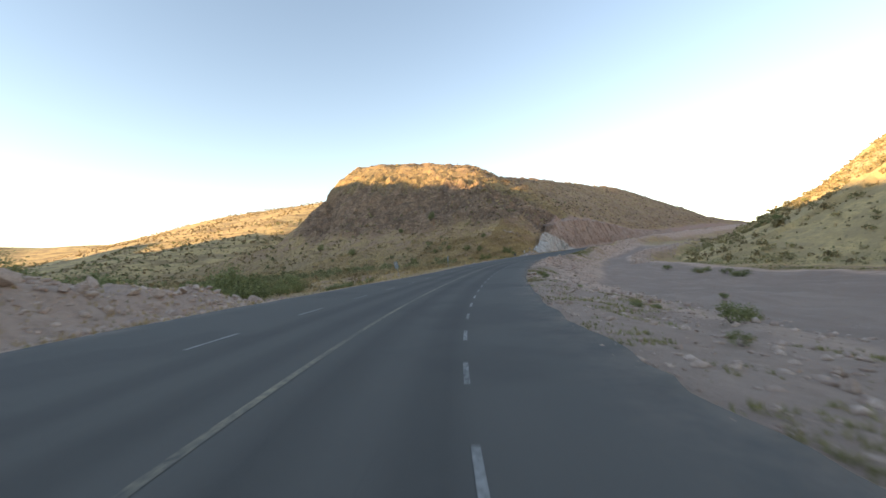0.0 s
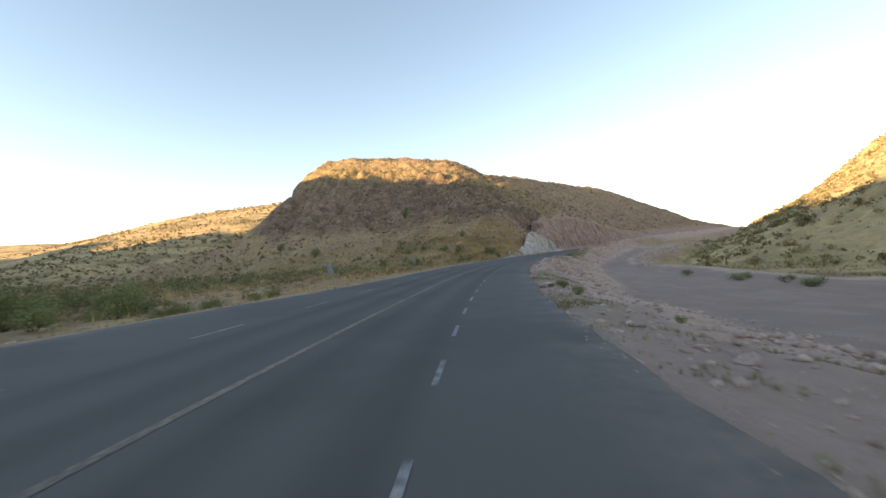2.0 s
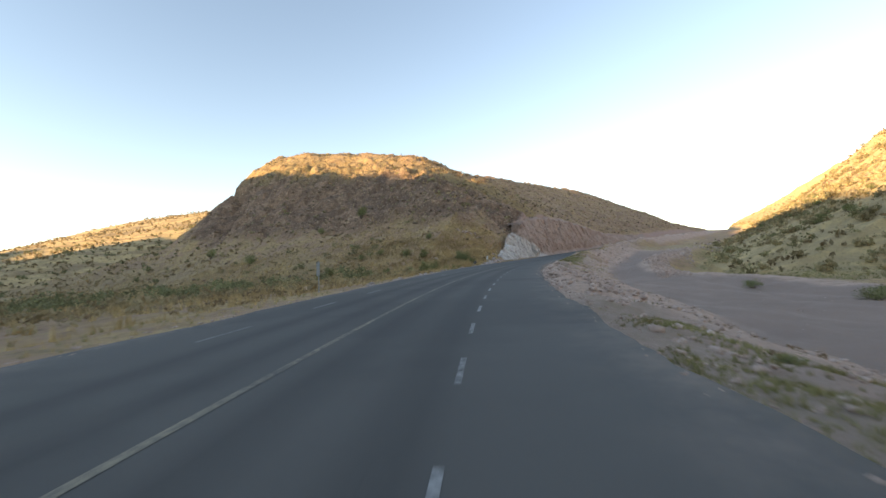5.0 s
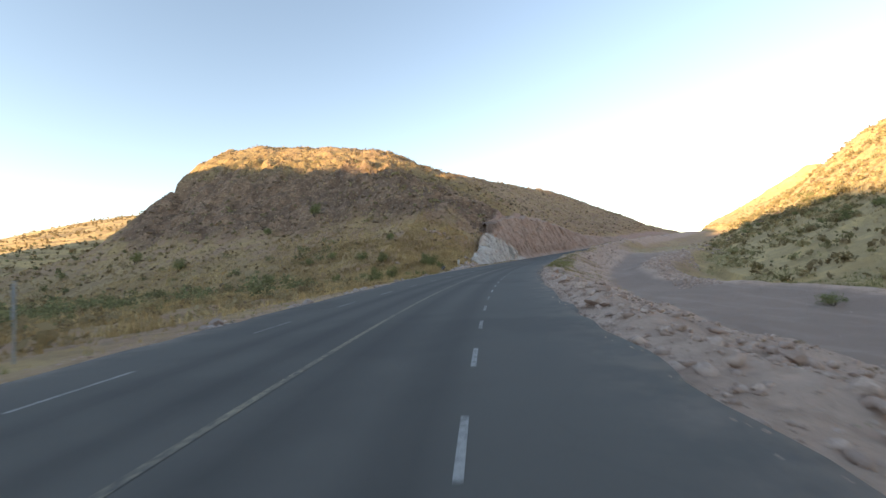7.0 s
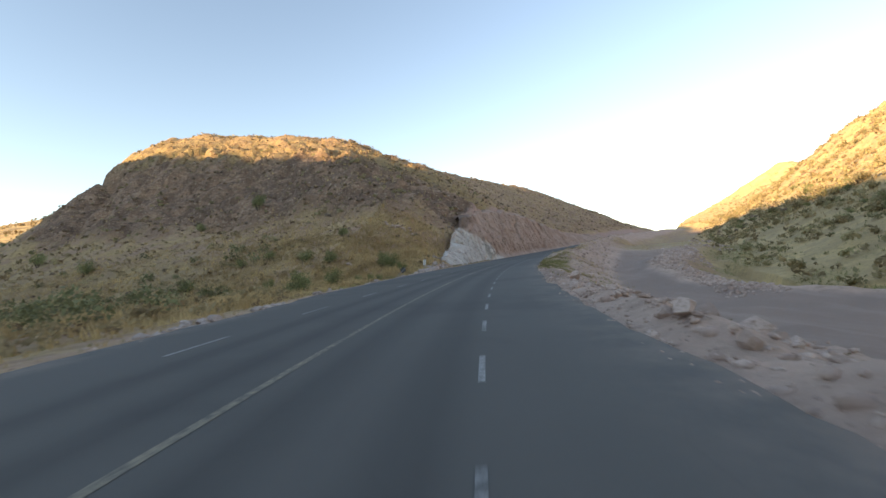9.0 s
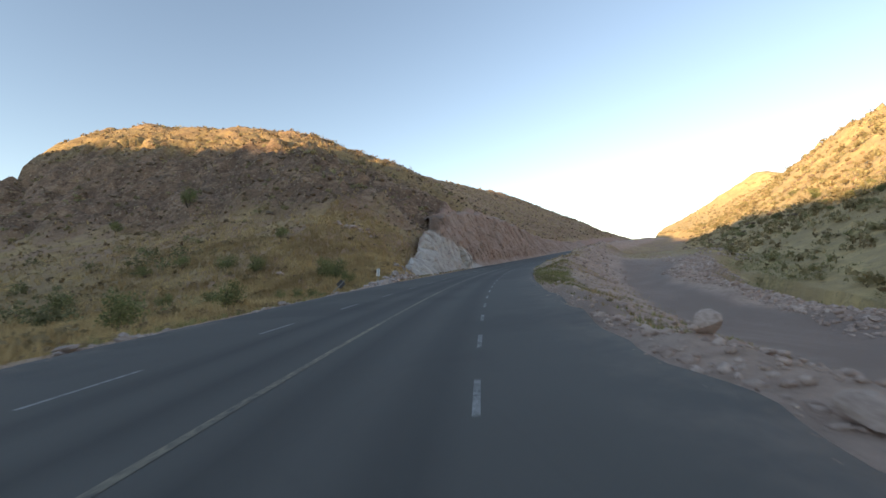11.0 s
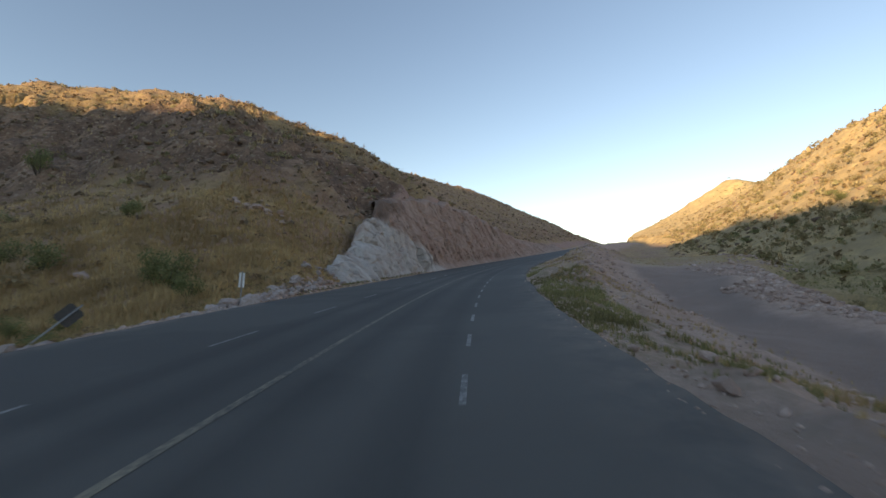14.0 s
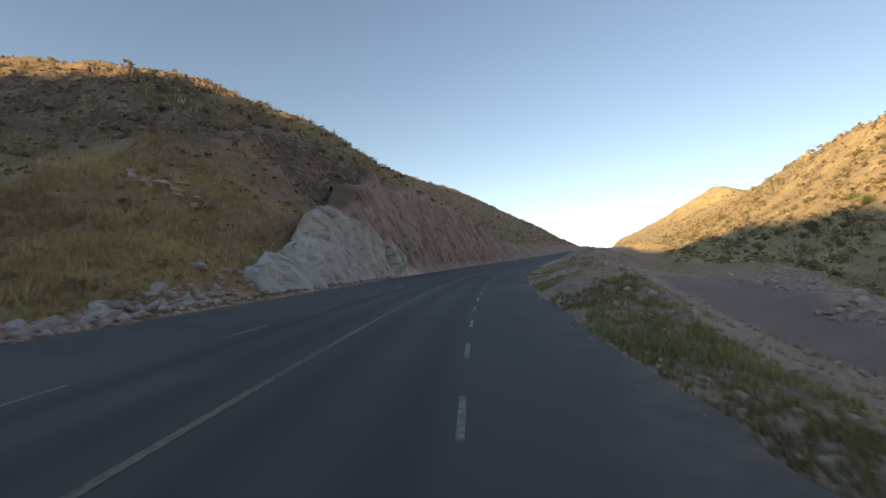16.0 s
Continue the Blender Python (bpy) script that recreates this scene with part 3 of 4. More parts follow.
def build_road():
    s = np.arange(-110, 465, 0.5)
    ds = np.concatenate([[-1.03], np.linspace(-1, 0, 22)[:-1], np.linspace(0, RIGHT_EDGE, 17), [RIGHT_EDGE + 0.25]])
    S, D = np.meshgrid(s, ds, indexing="ij")
    edge = left_edge(S)
    D = np.where(D < 0, D * edge, D)
    wob = (0.24 * bumps(S, S * 0, 2.2, 3, 5, 0.7) + 0.1 * bumps(S, S * 0, 14, 2, 6)) * np.where(D > 0, smooth(D, 5.2, 6.2) * 1.2, smooth(-D, edge - 1.0, edge))
    D = D + wob
    x, y, z = on_road(S.ravel(), D.ravel())
    z = z.reshape(S.shape)
    z[:, 0] -= 0.35
    z[:, -1] -= 0.35
    ob = mesh_ob("road", np.stack([x, y, z.ravel()], -1), grid_faces(len(s), len(ds)), ASPHALT)
    lanes = np.exp(-((np.abs(np.abs(D - np.where(D < 0, -1.9, 1.75)) - 0.85)) / 0.38) ** 2)
    dust = np.maximum(1 - smooth(D + edge, 0.0, 1.2), 0.9 * smooth(D, RIGHT_EDGE - 1.9, RIGHT_EDGE + 0.2))
    for k, w in (("tyre", lanes), ("dust", dust)):
        at = ob.data.attributes.new(k, "FLOAT", "POINT")
        at.data.foreach_set("value", w.ravel().astype(np.float32))
    return tagged(ob, "dark grey asphalt highway with worn edges", "road", kind="structure")


def build_line(name, at, width, start, stop, material):
    s = np.arange(start, stop + 0.01, 1.0 if stop - start > 4 else (stop - start) / 2)
    S, D = np.meshgrid(s, np.array([at - width / 2, at + width / 2]), indexing="ij")
    x, y, z = on_road(S.ravel(), D.ravel(), 0.006)
    ob = mesh_ob(name, np.stack([x, y, z], -1), grid_faces(len(s), 2), material)
    return ob


ground = build_ground()
road = build_road()
centre = tagged(build_line("road_marking", 0.0, 0.15, -100, 400, YELLOW), "worn pale yellow solid centre line on the asphalt", "road marking", kind="structure")
LEFT_DASHES = [82.2 + 7.12 * k for k in range(-14, 34)]
RIGHT_DASHES = [40.0 + 4.09 * k for k in range(-12, 72)]
for s0 in LEFT_DASHES:
    at = float(interp(s0, [100, 135], [-3.8, -3.4]))
    tagged(build_line("road_marking", at, 0.11, s0, s0 + 2.5, WHITE), "worn white dash painted on the asphalt", "road marking", "lane dashes", "structure")
for s0 in RIGHT_DASHES:
    at = float(interp(s0, [60, 80], [3.08, 3.24]))
    tagged(build_line("road_marking", at, 0.10, s0, s0 + 1.6, WHITE), "short worn white dash painted on the asphalt", "road marking", "edge dashes", "structure")


# ---- rock face of the road cut ----
def build_cut():
    s = np.arange(169.2, 352, 0.34)
    k = np.linspace(0, 1, 50)
    S, K = np.meshgrid(s, k, indexing="ij")
    # the white corner begins with a low ledge and then stands up sharply
    top = interp(S, [169.2, 170.2, 172, 176.5, 178, 179.7, 181.5, 187, 188.6, 192, 199, 223, 240, 267, 300, 345], [0.2, 2.0, 3.2, 3.6, 4.6, 6.2, 7.3, 8.8, 11.2, 12.0, 13.2, 15.4, 14.7, 11.2, 6.0, 3.2])
    top = top + (0.5 * bumps(S, S * 0, 9, 3, 91) + 0.7 * bumps(S, S * 0, 3, 3, 92) * smooth(S, 184, 194)) * smooth(S, 170, 178)
    h = top * K
    lean = interp(S, [168, 172, 180, 200], [3.0, 2.8, 3.4, 5.0])
    run = 10.0 + lean * K ** 1.2 + (0.5 + 2.7 * smooth(S, 188, 194)) * np.maximum(K - 0.93, 0) / 0.07
    body = smooth(K, 0.02, 0.16) * (1 - smooth(K, 0.93, 1.0))
    rib = 1 - 2 * np.abs(bumps(0.45 * S + 0.5 * h, h - 0.1 * S, 11, 4, 93))
    slant, lift = S + 0.2 * h, 0.5 * h - 0.06 * S
    big, big_gap = cells(slant, lift, 4.4, 401)
    mid, mid_gap = cells(slant + 0.6 * bumps(S, h, 2, 2, 94), lift, 1.9, 431)
    fine, _ = cells(slant, 1.4 * h, 0.85, 461)
    soft = smooth(S, 262, 300)
    pale = 1 - smooth(S + 2.7 * h - 209, -3, 3)
    run = run - body * ((0.42 * rib + (0.55 + 0.35 * pale) * big + (0.28 + 0.2 * pale) * mid) * (1 - 0.6 * soft) + 0.13 * fine - (0.25 + 0.25 * pale) * big_gap - 0.2 * mid_gap + 0.3 * bumps(S, h, 1.3, 3, 97, 0.65))
    # gullies washed down the red face
    run = run + 0.5 * body * smooth(bumps(S + 0.25 * h, S * 0, 5.5, 2, 98), 0.15, 0.6) * smooth(S, 192, 204)
    scree = 1.3 * np.exp(-(h / 0.9) ** 2) * interp(S, [165, 195, 205], [0.15, 0.4, 1.0])
    run = run - scree * (1 + 0.4 * bumps(S, h, 3, 2, 99))
    x, y, z = on_road(S.ravel(), -run.ravel())
    z = interp(S.ravel(), RS, RZ) - 8 * interp(S.ravel(), ROAD_AT, ROAD_CROSS) + h.ravel() - 0.45 - 0.7 * smooth(K.ravel(), 0.96, 1.0) + (0.6 * bumps(S, h, 1.7, 3, 105) * smooth(K, 0.8, 0.95)).ravel()
    ob = mesh_ob("rock_cut", np.stack([x, y, z], -1), grid_faces(len(s), len(k))[:, ::-1], cliff_material(), flat=True)
    edge = 1.2 * bumps(S, h, 2.5, 4, 101)
    white = 1 - smooth(S + 1.5 * edge + h * 2.7 - 209, -2.5, 2.5)
    dark = np.maximum(0.85 * smooth(h - 0.74 * top + 0.8 * edge, -0.4, 1.0) * smooth(S, 181, 185) * (1 - smooth(S + 1.5 * edge, 192, 199)), 0.8 * smooth(h + edge - top, -1.2, 0.0) * smooth(bumps(S, h, 6, 3, 103), 0.0, 0.3) * smooth(S, 190, 200))
    dark = np.maximum(dark, (0.25 + 0.3 * pale) * big_gap * smooth(S, 170, 176))
    for n, w in (("white", white * (1 - 0.5 * mid_gap * body) * (1 - 0.7 * smooth(K + 0.1 * edge, 0.95, 0.99))), ("dark", dark)):
        at = ob.data.attributes.new(n, "FLOAT", "POINT")
        at.data.foreach_set("value", np.clip(w, 0, 1).ravel().astype(np.float32))
    return tagged(ob, "steep road cut of pinkish rock with a bleached white corner", "rock face", kind="structure")


build_cut()


# ---- things ----
def part(name, bm, material, parent, label=""):
    """Links a bmesh as one mesh object under a thing."""
    me = bpy.data.meshes.new(name)
    bm.to_mesh(me)
    bm.free()
    me.materials.append(material)
    ob = new(name, me)
    ob.parent = parent
    return tagged(ob, label)


def ground_at(x, y):
    return float(land(np.array([x]), np.array([y]))[0][0])


def rock_mesh(name, seed, material, fine=2):
    rng = random.Random(seed)
    bm = bmesh.new()
    bmesh.ops.create_icosphere(bm, subdivisions=fine, radius=1.0)
    cuts = [(Vector((rng.uniform(-1, 1), rng.uniform(-1, 1), rng.uniform(-1, 1))).normalized(), rng.uniform(0.38, 0.78)) for _ in range(15)]
    off = Vector((rng.uniform(0, 50), rng.uniform(0, 50), rng.uniform(0, 50)))
    for v in bm.verts:
        for n, far in cuts:
            over = v.co.dot(n) - far
            if over > 0:
                v.co -= n * over * 0.98
        v.co += v.co.normalized() * 0.06 * noise.noise(v.co * 2.6 + off)
    for v in bm.verts:
        v.co = Vector((v.co.x * (0.9 + 0.4 * (seed % 3) / 2), v.co.y, v.co.z * 0.72))
    me = bpy.data.meshes.new(name)
    bm.to_mesh(me)
    bm.free()
    me.materials.append(material)
    return me


PALE_ROCK = rock_material("pale_rock", (0.40, 0.275, 0.22), (0.64, 0.48, 0.40), (0.36, 0.245, 0.19))
BROWN_ROCK = rock_material("brown_rock", (0.11, 0.068, 0.047), (0.26, 0.17, 0.112), (0.31, 0.22, 0.14))
PALE_MESHES = [rock_mesh("rock", 10 + i, PALE_ROCK) for i in range(8)]
WHITE_ROCK = rock_material("bleached_rock", (0.34, 0.265, 0.235), (0.53, 0.445, 0.405), (0.33, 0.24, 0.20))
WHITE_MESHES = [rock_mesh("rock", 110 + i, WHITE_ROCK) for i in range(8)]
rng = random.Random(7)


def place_rock(x, y, size, label, group, sink=0.3):
    ob = new("rock", (WHITE_MESHES if group in ("roadside stones", "boulder pile", "ledge rocks") else PALE_MESHES)[rng.randrange(8)])
    ob.matrix_world = Matrix.LocRotScale((x, y, ground_at(x, y) + size * (0.72 - sink) * 0.8), Euler((rng.uniform(-0.4, 0.4), rng.uniform(-0.4, 0.4), rng.uniform(0, 6.28))),
                                         (size * rng.uniform(0.8, 1.25), size * rng.uniform(0.8, 1.2), size * rng.uniform(0.7, 1.1)))
    return tagged(ob, label, "rock", group)


def beside(s, d):
    x, y, _ = on_road(np.array([s]), np.array([d]))
    return float(x[0]), float(y[0])


def rocks_left(count, s0, s1, k0, k1, lo, hi, label, group):
    for _ in range(count):
        s = rng.uniform(s0, s1)
        x, y = beside(s, -float(left_edge(s)) - rng.uniform(k0, k1))
        place_rock(x, y, lo + (hi - lo) * rng.random() ** 2.2, label, group)


def rocks_along(count, s0, s1, d0, d1, lo, hi, label, group):
    for _ in range(count):
        x, y = beside(rng.uniform(s0, s1), rng.uniform(d0, d1))
        place_rock(x, y, lo + (hi - lo) * rng.random() ** 2.2, label, group)


for s0, w in ((84, 2), (91, 3), (100, 4), (107, 3), (116, 5), (127, 6), (138, 4), (147, 4)):
    rocks_left(7, s0, s0 + w, 0.15, 0.9, 0.10, 0.38, "pale pink stone beside the asphalt edge", "roadside stones")
rocks_left(44, 149, 162, 0.4, 2.2, 0.2, 0.78, "pale pinkish boulder piled beside the road", "boulder pile")
rocks_along(28, 10, 32, -19, -12.0, 0.32, 0.78, "large pale broken rock on a heap of dirt", "dirt heap rocks")
rocks_along(38, 4, 32, -25, -10.2, 0.12, 0.42, "pale broken rock on a heap of dirt", "dirt heap rocks")
rocks_along(74, 74, 116, 6.7, 12.5, 0.16, 0.52, "pinkish broken rock on the rubble bank", "rubble bank rocks")
rocks_along(14, 112, 155, 7.2, 15, 0.12, 0.36, "pinkish broken rock on the rubble bank", "rubble bank rocks")
rocks_along(12, 158, 200, 9.5, 16, 0.2, 0.6, "pinkish broken rock on the rubble bank", "rubble bank rocks")
rocks_along(12, 134, 172, 23, 25.5, 0.3, 0.7, "pale rock on the bank beyond the dirt track", "track bank rocks")
rocks_along(12, 6, 64, 6.9, 14, 0.10, 0.34, "pale stone on the dirt verge", "verge stones")
for x, y, size in ((16.6, 161.0, 0.8), (9.6, 47.9, 0.42), (8.9, 46.6, 0.36)):
    place_rock(x, y, size, "pale rock lying in the dry grass", "outcrop rocks", 0.45)
for _ in range(22):
    ob = place_rock(rng.gauss(28.3, 1.7), rng.gauss(178.3, 0.8), rng.uniform(0.3, 0.8), "pale flat slab of an outcrop in the dry grass", "outcrop rocks", 0.4)
    ob.scale.z *= 0.9
for _ in range(16):
    s = rng.uniform(165.5, 171.5)
    x, y = beside(s, -rng.uniform(10.6, 13.4))
    place_rock(x, y, rng.uniform(0.25, 0.7), "bleached ledge rock at the foot of the cut", "ledge rocks", 0.4)


def scatter_mesh(name, places, sizes, shapes, material, label, category):
    """Many small bodies joined in one mesh: each a turned and scaled copy of one of the shapes (points, faces)."""
    g = np.random.default_rng(len(places))
    verts, faces, base = [], [], 0
    pick = g.integers(0, len(shapes), len(places))
    turn = g.uniform(0, 6.283, len(places))
    for k, (pts, fcs) in enumerate(shapes):
        sel = np.where(pick == k)[0]
        if not len(sel):
            continue
        c, s_ = np.cos(turn[sel])[:, None], np.sin(turn[sel])[:, None]
        size = sizes[sel][:, None]
        px = places[sel, 0][:, None] + size * (pts[None, :, 0] * c - pts[None, :, 1] * s_)
        py = places[sel, 1][:, None] + size * (pts[None, :, 0] * s_ + pts[None, :, 1] * c)
        pz = places[sel, 2][:, None] + size * pts[None, :, 2]
        verts.append(np.stack([px, py, pz], -1).reshape(-1, 3))
        f = np.asarray(fcs)
        faces.append((f[None] + (np.arange(len(sel)) * len(pts))[:, None, None] + base).reshape(-1, f.shape[1]))
        base += len(sel) * len(pts)
    V, F = np.concatenate(verts), np.concatenate(faces)
    me = bpy.data.meshes.new(name)
    me.vertices.add(len(V))
    me.vertices.foreach_set("co", V.ravel())
    n = F.shape[1]
    me.loops.add(F.size)
    me.loops.foreach_set("vertex_index", F.ravel().astype(np.int32))
    me.polygons.add(len(F))
    me.polygons.foreach_set("loop_start", (np.arange(len(F)) * n).astype(np.int32))
    me.update(calc_edges=True)
    me.validate()
    me.materials.append(material)
    return tagged(new(name, me), label, category, kind="stuff")


def shape_of(me):
    v = np.array([tuple(p.co) for p in me.vertices])
    f = np.array([tuple(p.vertices) for p in me.polygons])
    return v, f


SMALL_ROCKS = [shape_of(rock_mesh("rubble", 40 + i, PALE_ROCK, 1)) for i in range(6)]
SMALL_BROWN = [shape_of(rock_mesh("rubble", 60 + i, BROWN_ROCK, 1)) for i in range(6)]
gen = np.random.default_rng(11)


def strewn(count, s0, s1, d0, d1, lo, hi, power=2.5):
    s, d = gen.uniform(s0, s1, count), gen.uniform(d0, d1, count)
    x, y, _ = on_road(s, d)
    return np.stack([x, y, land(x, y)[0]], -1), lo + (hi - lo) * gen.random(count) ** power


def strewn_left(count, s0, s1, k0, k1, lo, hi, power=2.5):
    """Places from k0 to k1 metres beyond the left edge of the asphalt."""
    s = gen.uniform(s0, s1, count)
    x, y, _ = on_road(s, -left_edge(s) - gen.uniform(k0, k1, count))
    return np.stack([x, y, land(x, y)[0]], -1), lo + (hi - lo) * gen.random(count) ** power


def strewn_xy(count, x0, x1, y0, y1, keep, lo, hi, power=2.5):
    x, y = gen.uniform(x0, x1, count), gen.uniform(y0, y1, count)
    z, zones, s, d = land(x, y)
    ok = keep(zones, s, d, x, y) > gen.random(count)
    return np.stack([x, y, z], -1)[ok], (lo + (hi - lo) * gen.random(count) ** power)[ok]


clump = lambda x, y, size, seed: smooth(bumps(x, y, size, 3, seed), -0.25, 0.25)


def joined(*sets):
    return np.concatenate([p for p, _ in sets]), np.concatenate([q for _, q in sets])


P_, Q_ = joined(strewn(1900, 0, 76, 6.4, 18, 0.03, 0.22), strewn(420, 4, 74, 7.5, 18, 0.1, 0.3), strewn(1800, 72, 118, 6.5, 11, 0.03, 0.16), strewn(900, 74, 125, 9.5, 16.5, 0.04, 0.2), strewn(1700, 110, 165, 6.6, 16, 0.02, 0.2), strewn(1700, 155, 245, 8.5, 17.5, 0.03, 0.3), strewn(150, 160, 240, 10, 19, 0.2, 0.6), strewn(900, 132, 150, 23, 28, 0.04, 0.4), strewn(1000, 150, 172, 22.5, 27.5, 0.04, 0.45), strewn(1100, 172, 195, 26.5, 33.5, 0.04, 0.45), strewn(700, 195, 245, 33.5, 41, 0.04, 0.55), strewn(36, 135, 172, 23, 26, 0.3, 0.7), strewn(24, 172, 200, 28, 33, 0.3, 0.8), strewn(90, 4, 70, 7, 15, 0.1, 0.32), strewn(800, 2, 33, -24, -10.6, 0.12, 0.5), strewn(800, 72, 122, 6.6, 14, 0.10, 0.32),
                strewn(2000, -4, 34, -27, -9.6, 0.04, 0.24), strewn(340, 30, 38, 11, 15.5, 0.08, 0.34), strewn_left(900, 36, 170, 0.05, 1.3, 0.025, 0.14), strewn_left(1100, 143, 166, 0.1, 2.2, 0.05, 0.34),
                strewn(350, 20, 115, 17, 45, 0.03, 0.14), strewn(900, 166, 300, -10.4, -8.7, 0.05, 0.35))
P3, Q3 = joined(strewn(2600, -2, 245, 5.95, 6.9, 0.012, 0.06), strewn_left(1500, -2, 245, -0.35, 0.5, 0.012, 0.06))
P3[:, 2] = np.maximum(P3[:, 2], beside_road(P3[:, 0], P3[:, 1])[2] - 0.012)
scatter_mesh("edge_gravel", P3, Q3, SMALL_ROCKS[:3], PALE_ROCK, "loose gravel scattered along the crumbling asphalt edges", "gravel")
P2, Q2 = joined(*[strewn_left(55, s0, s0 + w, 0.1, 0.8, 0.06, 0.3) for s0, w in ((84, 2), (91, 3), (100, 4), (107, 3), (116, 5), (127, 6), (138, 4))], strewn_left(350, 146, 165, 0.1, 2.0, 0.08, 0.42))
scatter_mesh("edge_stones", P2, Q2, SMALL_ROCKS, WHITE_ROCK, "bleached stones lined up along the asphalt edge", "stones")
scatter_mesh("rubble", P_, Q_, SMALL_ROCKS, PALE_ROCK, "loose pinkish stones and gravel along the road", "rubble")
P_, Q_ = joined(strewn_xy(19000, -80, 240, 175, 440, lambda w, s, d, x, y: (d < -14) * (0.12 + 0.88 * w["crag"]) * (1 - w["cut"]), 0.15, 1.1, 3),
                strewn_xy(9000, -30, 62, 176, 262, lambda w, s, d, x, y: (d < -15) * (0.15 + 0.85 * w["crag"]) * (0.2 + 0.8 * clump(x, y, 8, 161)), 0.08, 0.6, 2.6),
                strewn_xy(3000, -60, 40, 110, 200, lambda w, s, d, x, y: (d < -12) * 0.5, 0.08, 0.5, 3),
                strewn_xy(2500, 120, 300, 120, 330, lambda w, s, d, x, y: w["east"], 0.2, 1.6, 3))
scatter_mesh("hill_rocks", P_, Q_, SMALL_BROWN, BROWN_ROCK, "weathered brown boulders strewn over the hillside", "boulders")

RIDGE_ROCK = rock_material("ridge_rock", (0.24, 0.17, 0.10), (0.46, 0.34, 0.19), (0.36, 0.27, 0.15))
u_ = gen.random(190)
x_ = interp(u_, [0, 0.45, 0.75, 1], [172, 208, 244, 262]) + gen.normal(0, 4, 190) - 2
y_ = interp(u_, [0, 0.45, 0.75, 1], [145, 211, 251, 268]) + gen.normal(0, 3, 190)
scatter_mesh("ridge_rocks", np.stack([x_, y_, land(x_, y_)[0]], -1), 0.4 + 1.5 * gen.random(190) ** 2.0, [(p * (1, 0.8, 1.8), f) for p, f in SMALL_BROWN], RIDGE_ROCK, "tan outcrops and blocks along the ridge crest", "boulders")


# ---- plants ----
def tuft_shape(seed, blades, spread, width):
    g = random.Random(seed)
    pts, faces = [], []
    for i in range(blades):
        a, lean = g.uniform(0, 6.283), g.uniform(0.1, 0.55)
        r0 = g.uniform(0, spread)
        bx, by = r0 * math.cos(a * 1.7), r0 * math.sin(a * 1.7)
        h = g.uniform(0.6, 1.0)
        tx, ty = bx + lean * math.cos(a), by + lean * math.sin(a)
        wx, wy = -math.sin(a) * width, math.cos(a) * width
        k = len(pts)
        pts += [(bx - wx, by - wy, -0.1), (bx + wx, by + wy, -0.1), (tx, ty, h)]
        faces.append((k, k + 1, k + 2))
    return np.array(pts), np.array(faces)


STRAW = leaf_material("dry_grass", (0.42, 0.297, 0.15), (0.625, 0.462, 0.24))
OLIVE = leaf_material("olive_grass", (0.215, 0.21, 0.085), (0.42, 0.375, 0.18))
TUFTS = [tuft_shape(i, 9, 0.35, 0.046) for i in range(6)]
COARSE = [tuft_shape(20 + i, 6, 0.45, 0.09) for i in range(5)]


def clumped(count, s0, s1, d0, d1, lo, hi, size, seed, power=1.5):
    p, q = strewn(count, s0, s1, d0, d1, lo, hi, power)
    off = beside_road(p[:, 0], p[:, 1])[1]
    ok = gen.random(count) < smooth(bumps(p[:, 0], p[:, 1], size, 3, seed), -0.12, 0.35) * (1 - smooth(off, d0 + 0.55 * (d1 - d0), d1))
    return p[ok], q[ok]


P_, Q_ = joined(strewn_xy(32000, -45, 45, 45, 185, lambda w, s, d, x, y: smooth(-d, left_edge(s) + 1.5, left_edge(s) + 6) * (d > -60) * (0.3 + 0.7 * smooth(y, 104, 132)) * (0.25 + 0.75 * clump(x, y, 9, 111)) * (1 - w["crag"]) * (1 - w["dirt"]), 0.25, 0.85, 1.3),
                strewn_left(1800, 38, 110, 0.9, 8, 0.07, 0.26, 1.5), strewn(700, 0, 28, -15, -9.6, 0.1, 0.32, 1.5), strewn_left(3200, 110, 165, 0.9, 8, 0.07, 0.26, 1.5), strewn(7000, 138, 181, -30, -13.6, 0.25, 0.65, 1.3), strewn(4200, 120, 171, -13.8, -10.9, 0.12, 0.45, 1.5), strewn(8000, 105, 168, -55, -14, 0.3, 0.8, 1.3), clumped(14000, 136, 225, 8.0, 16.0, 0.1, 0.3, 5, 143), strewn(2200, 116, 215, 7.5, 17, 0.08, 0.26, 1.6), strewn(3200, 198, 240, 15, 42, 0.1, 0.34, 1.5))
scatter_mesh("dry_grass", P_, Q_, TUFTS, STRAW, "dry golden bunch grass on the slope", "grass")
P_, Q_ = strewn_xy(60000, -150, 240, 90, 430, lambda w, s, d, x, y: (d < -13) * (0.12 + 0.88 * clump(x, y, 14, 113)) * (1 - 0.84 * w["crag"]) * (1 - 0.45 * w["crest"]) * (1 - w["cut"]), 0.3, 1.0, 1.2)
P_, Q_ = joined((P_, Q_), strewn_xy(74000, -110, 32, 78, 205, lambda w, s, d, x, y: (d < -12) * (0.35 + 0.65 * smooth(0.52 * x + 0.85 * y, 98, 122)) * (0.25 + 0.75 * clump(x, y, 7, 145)) * (1 - 0.8 * w["crag"]), 0.18, 0.6, 1.3))
P_, Q_ = joined((P_, Q_), strewn_xy(420, 12, 66, 196, 288, lambda w, s, d, x, y: 1.0 * (d < -24), 0.7, 1.5))
scatter_mesh("hill_grass", P_, Q_, COARSE, STRAW, "dry golden bunch grass on the far hillside", "grass")
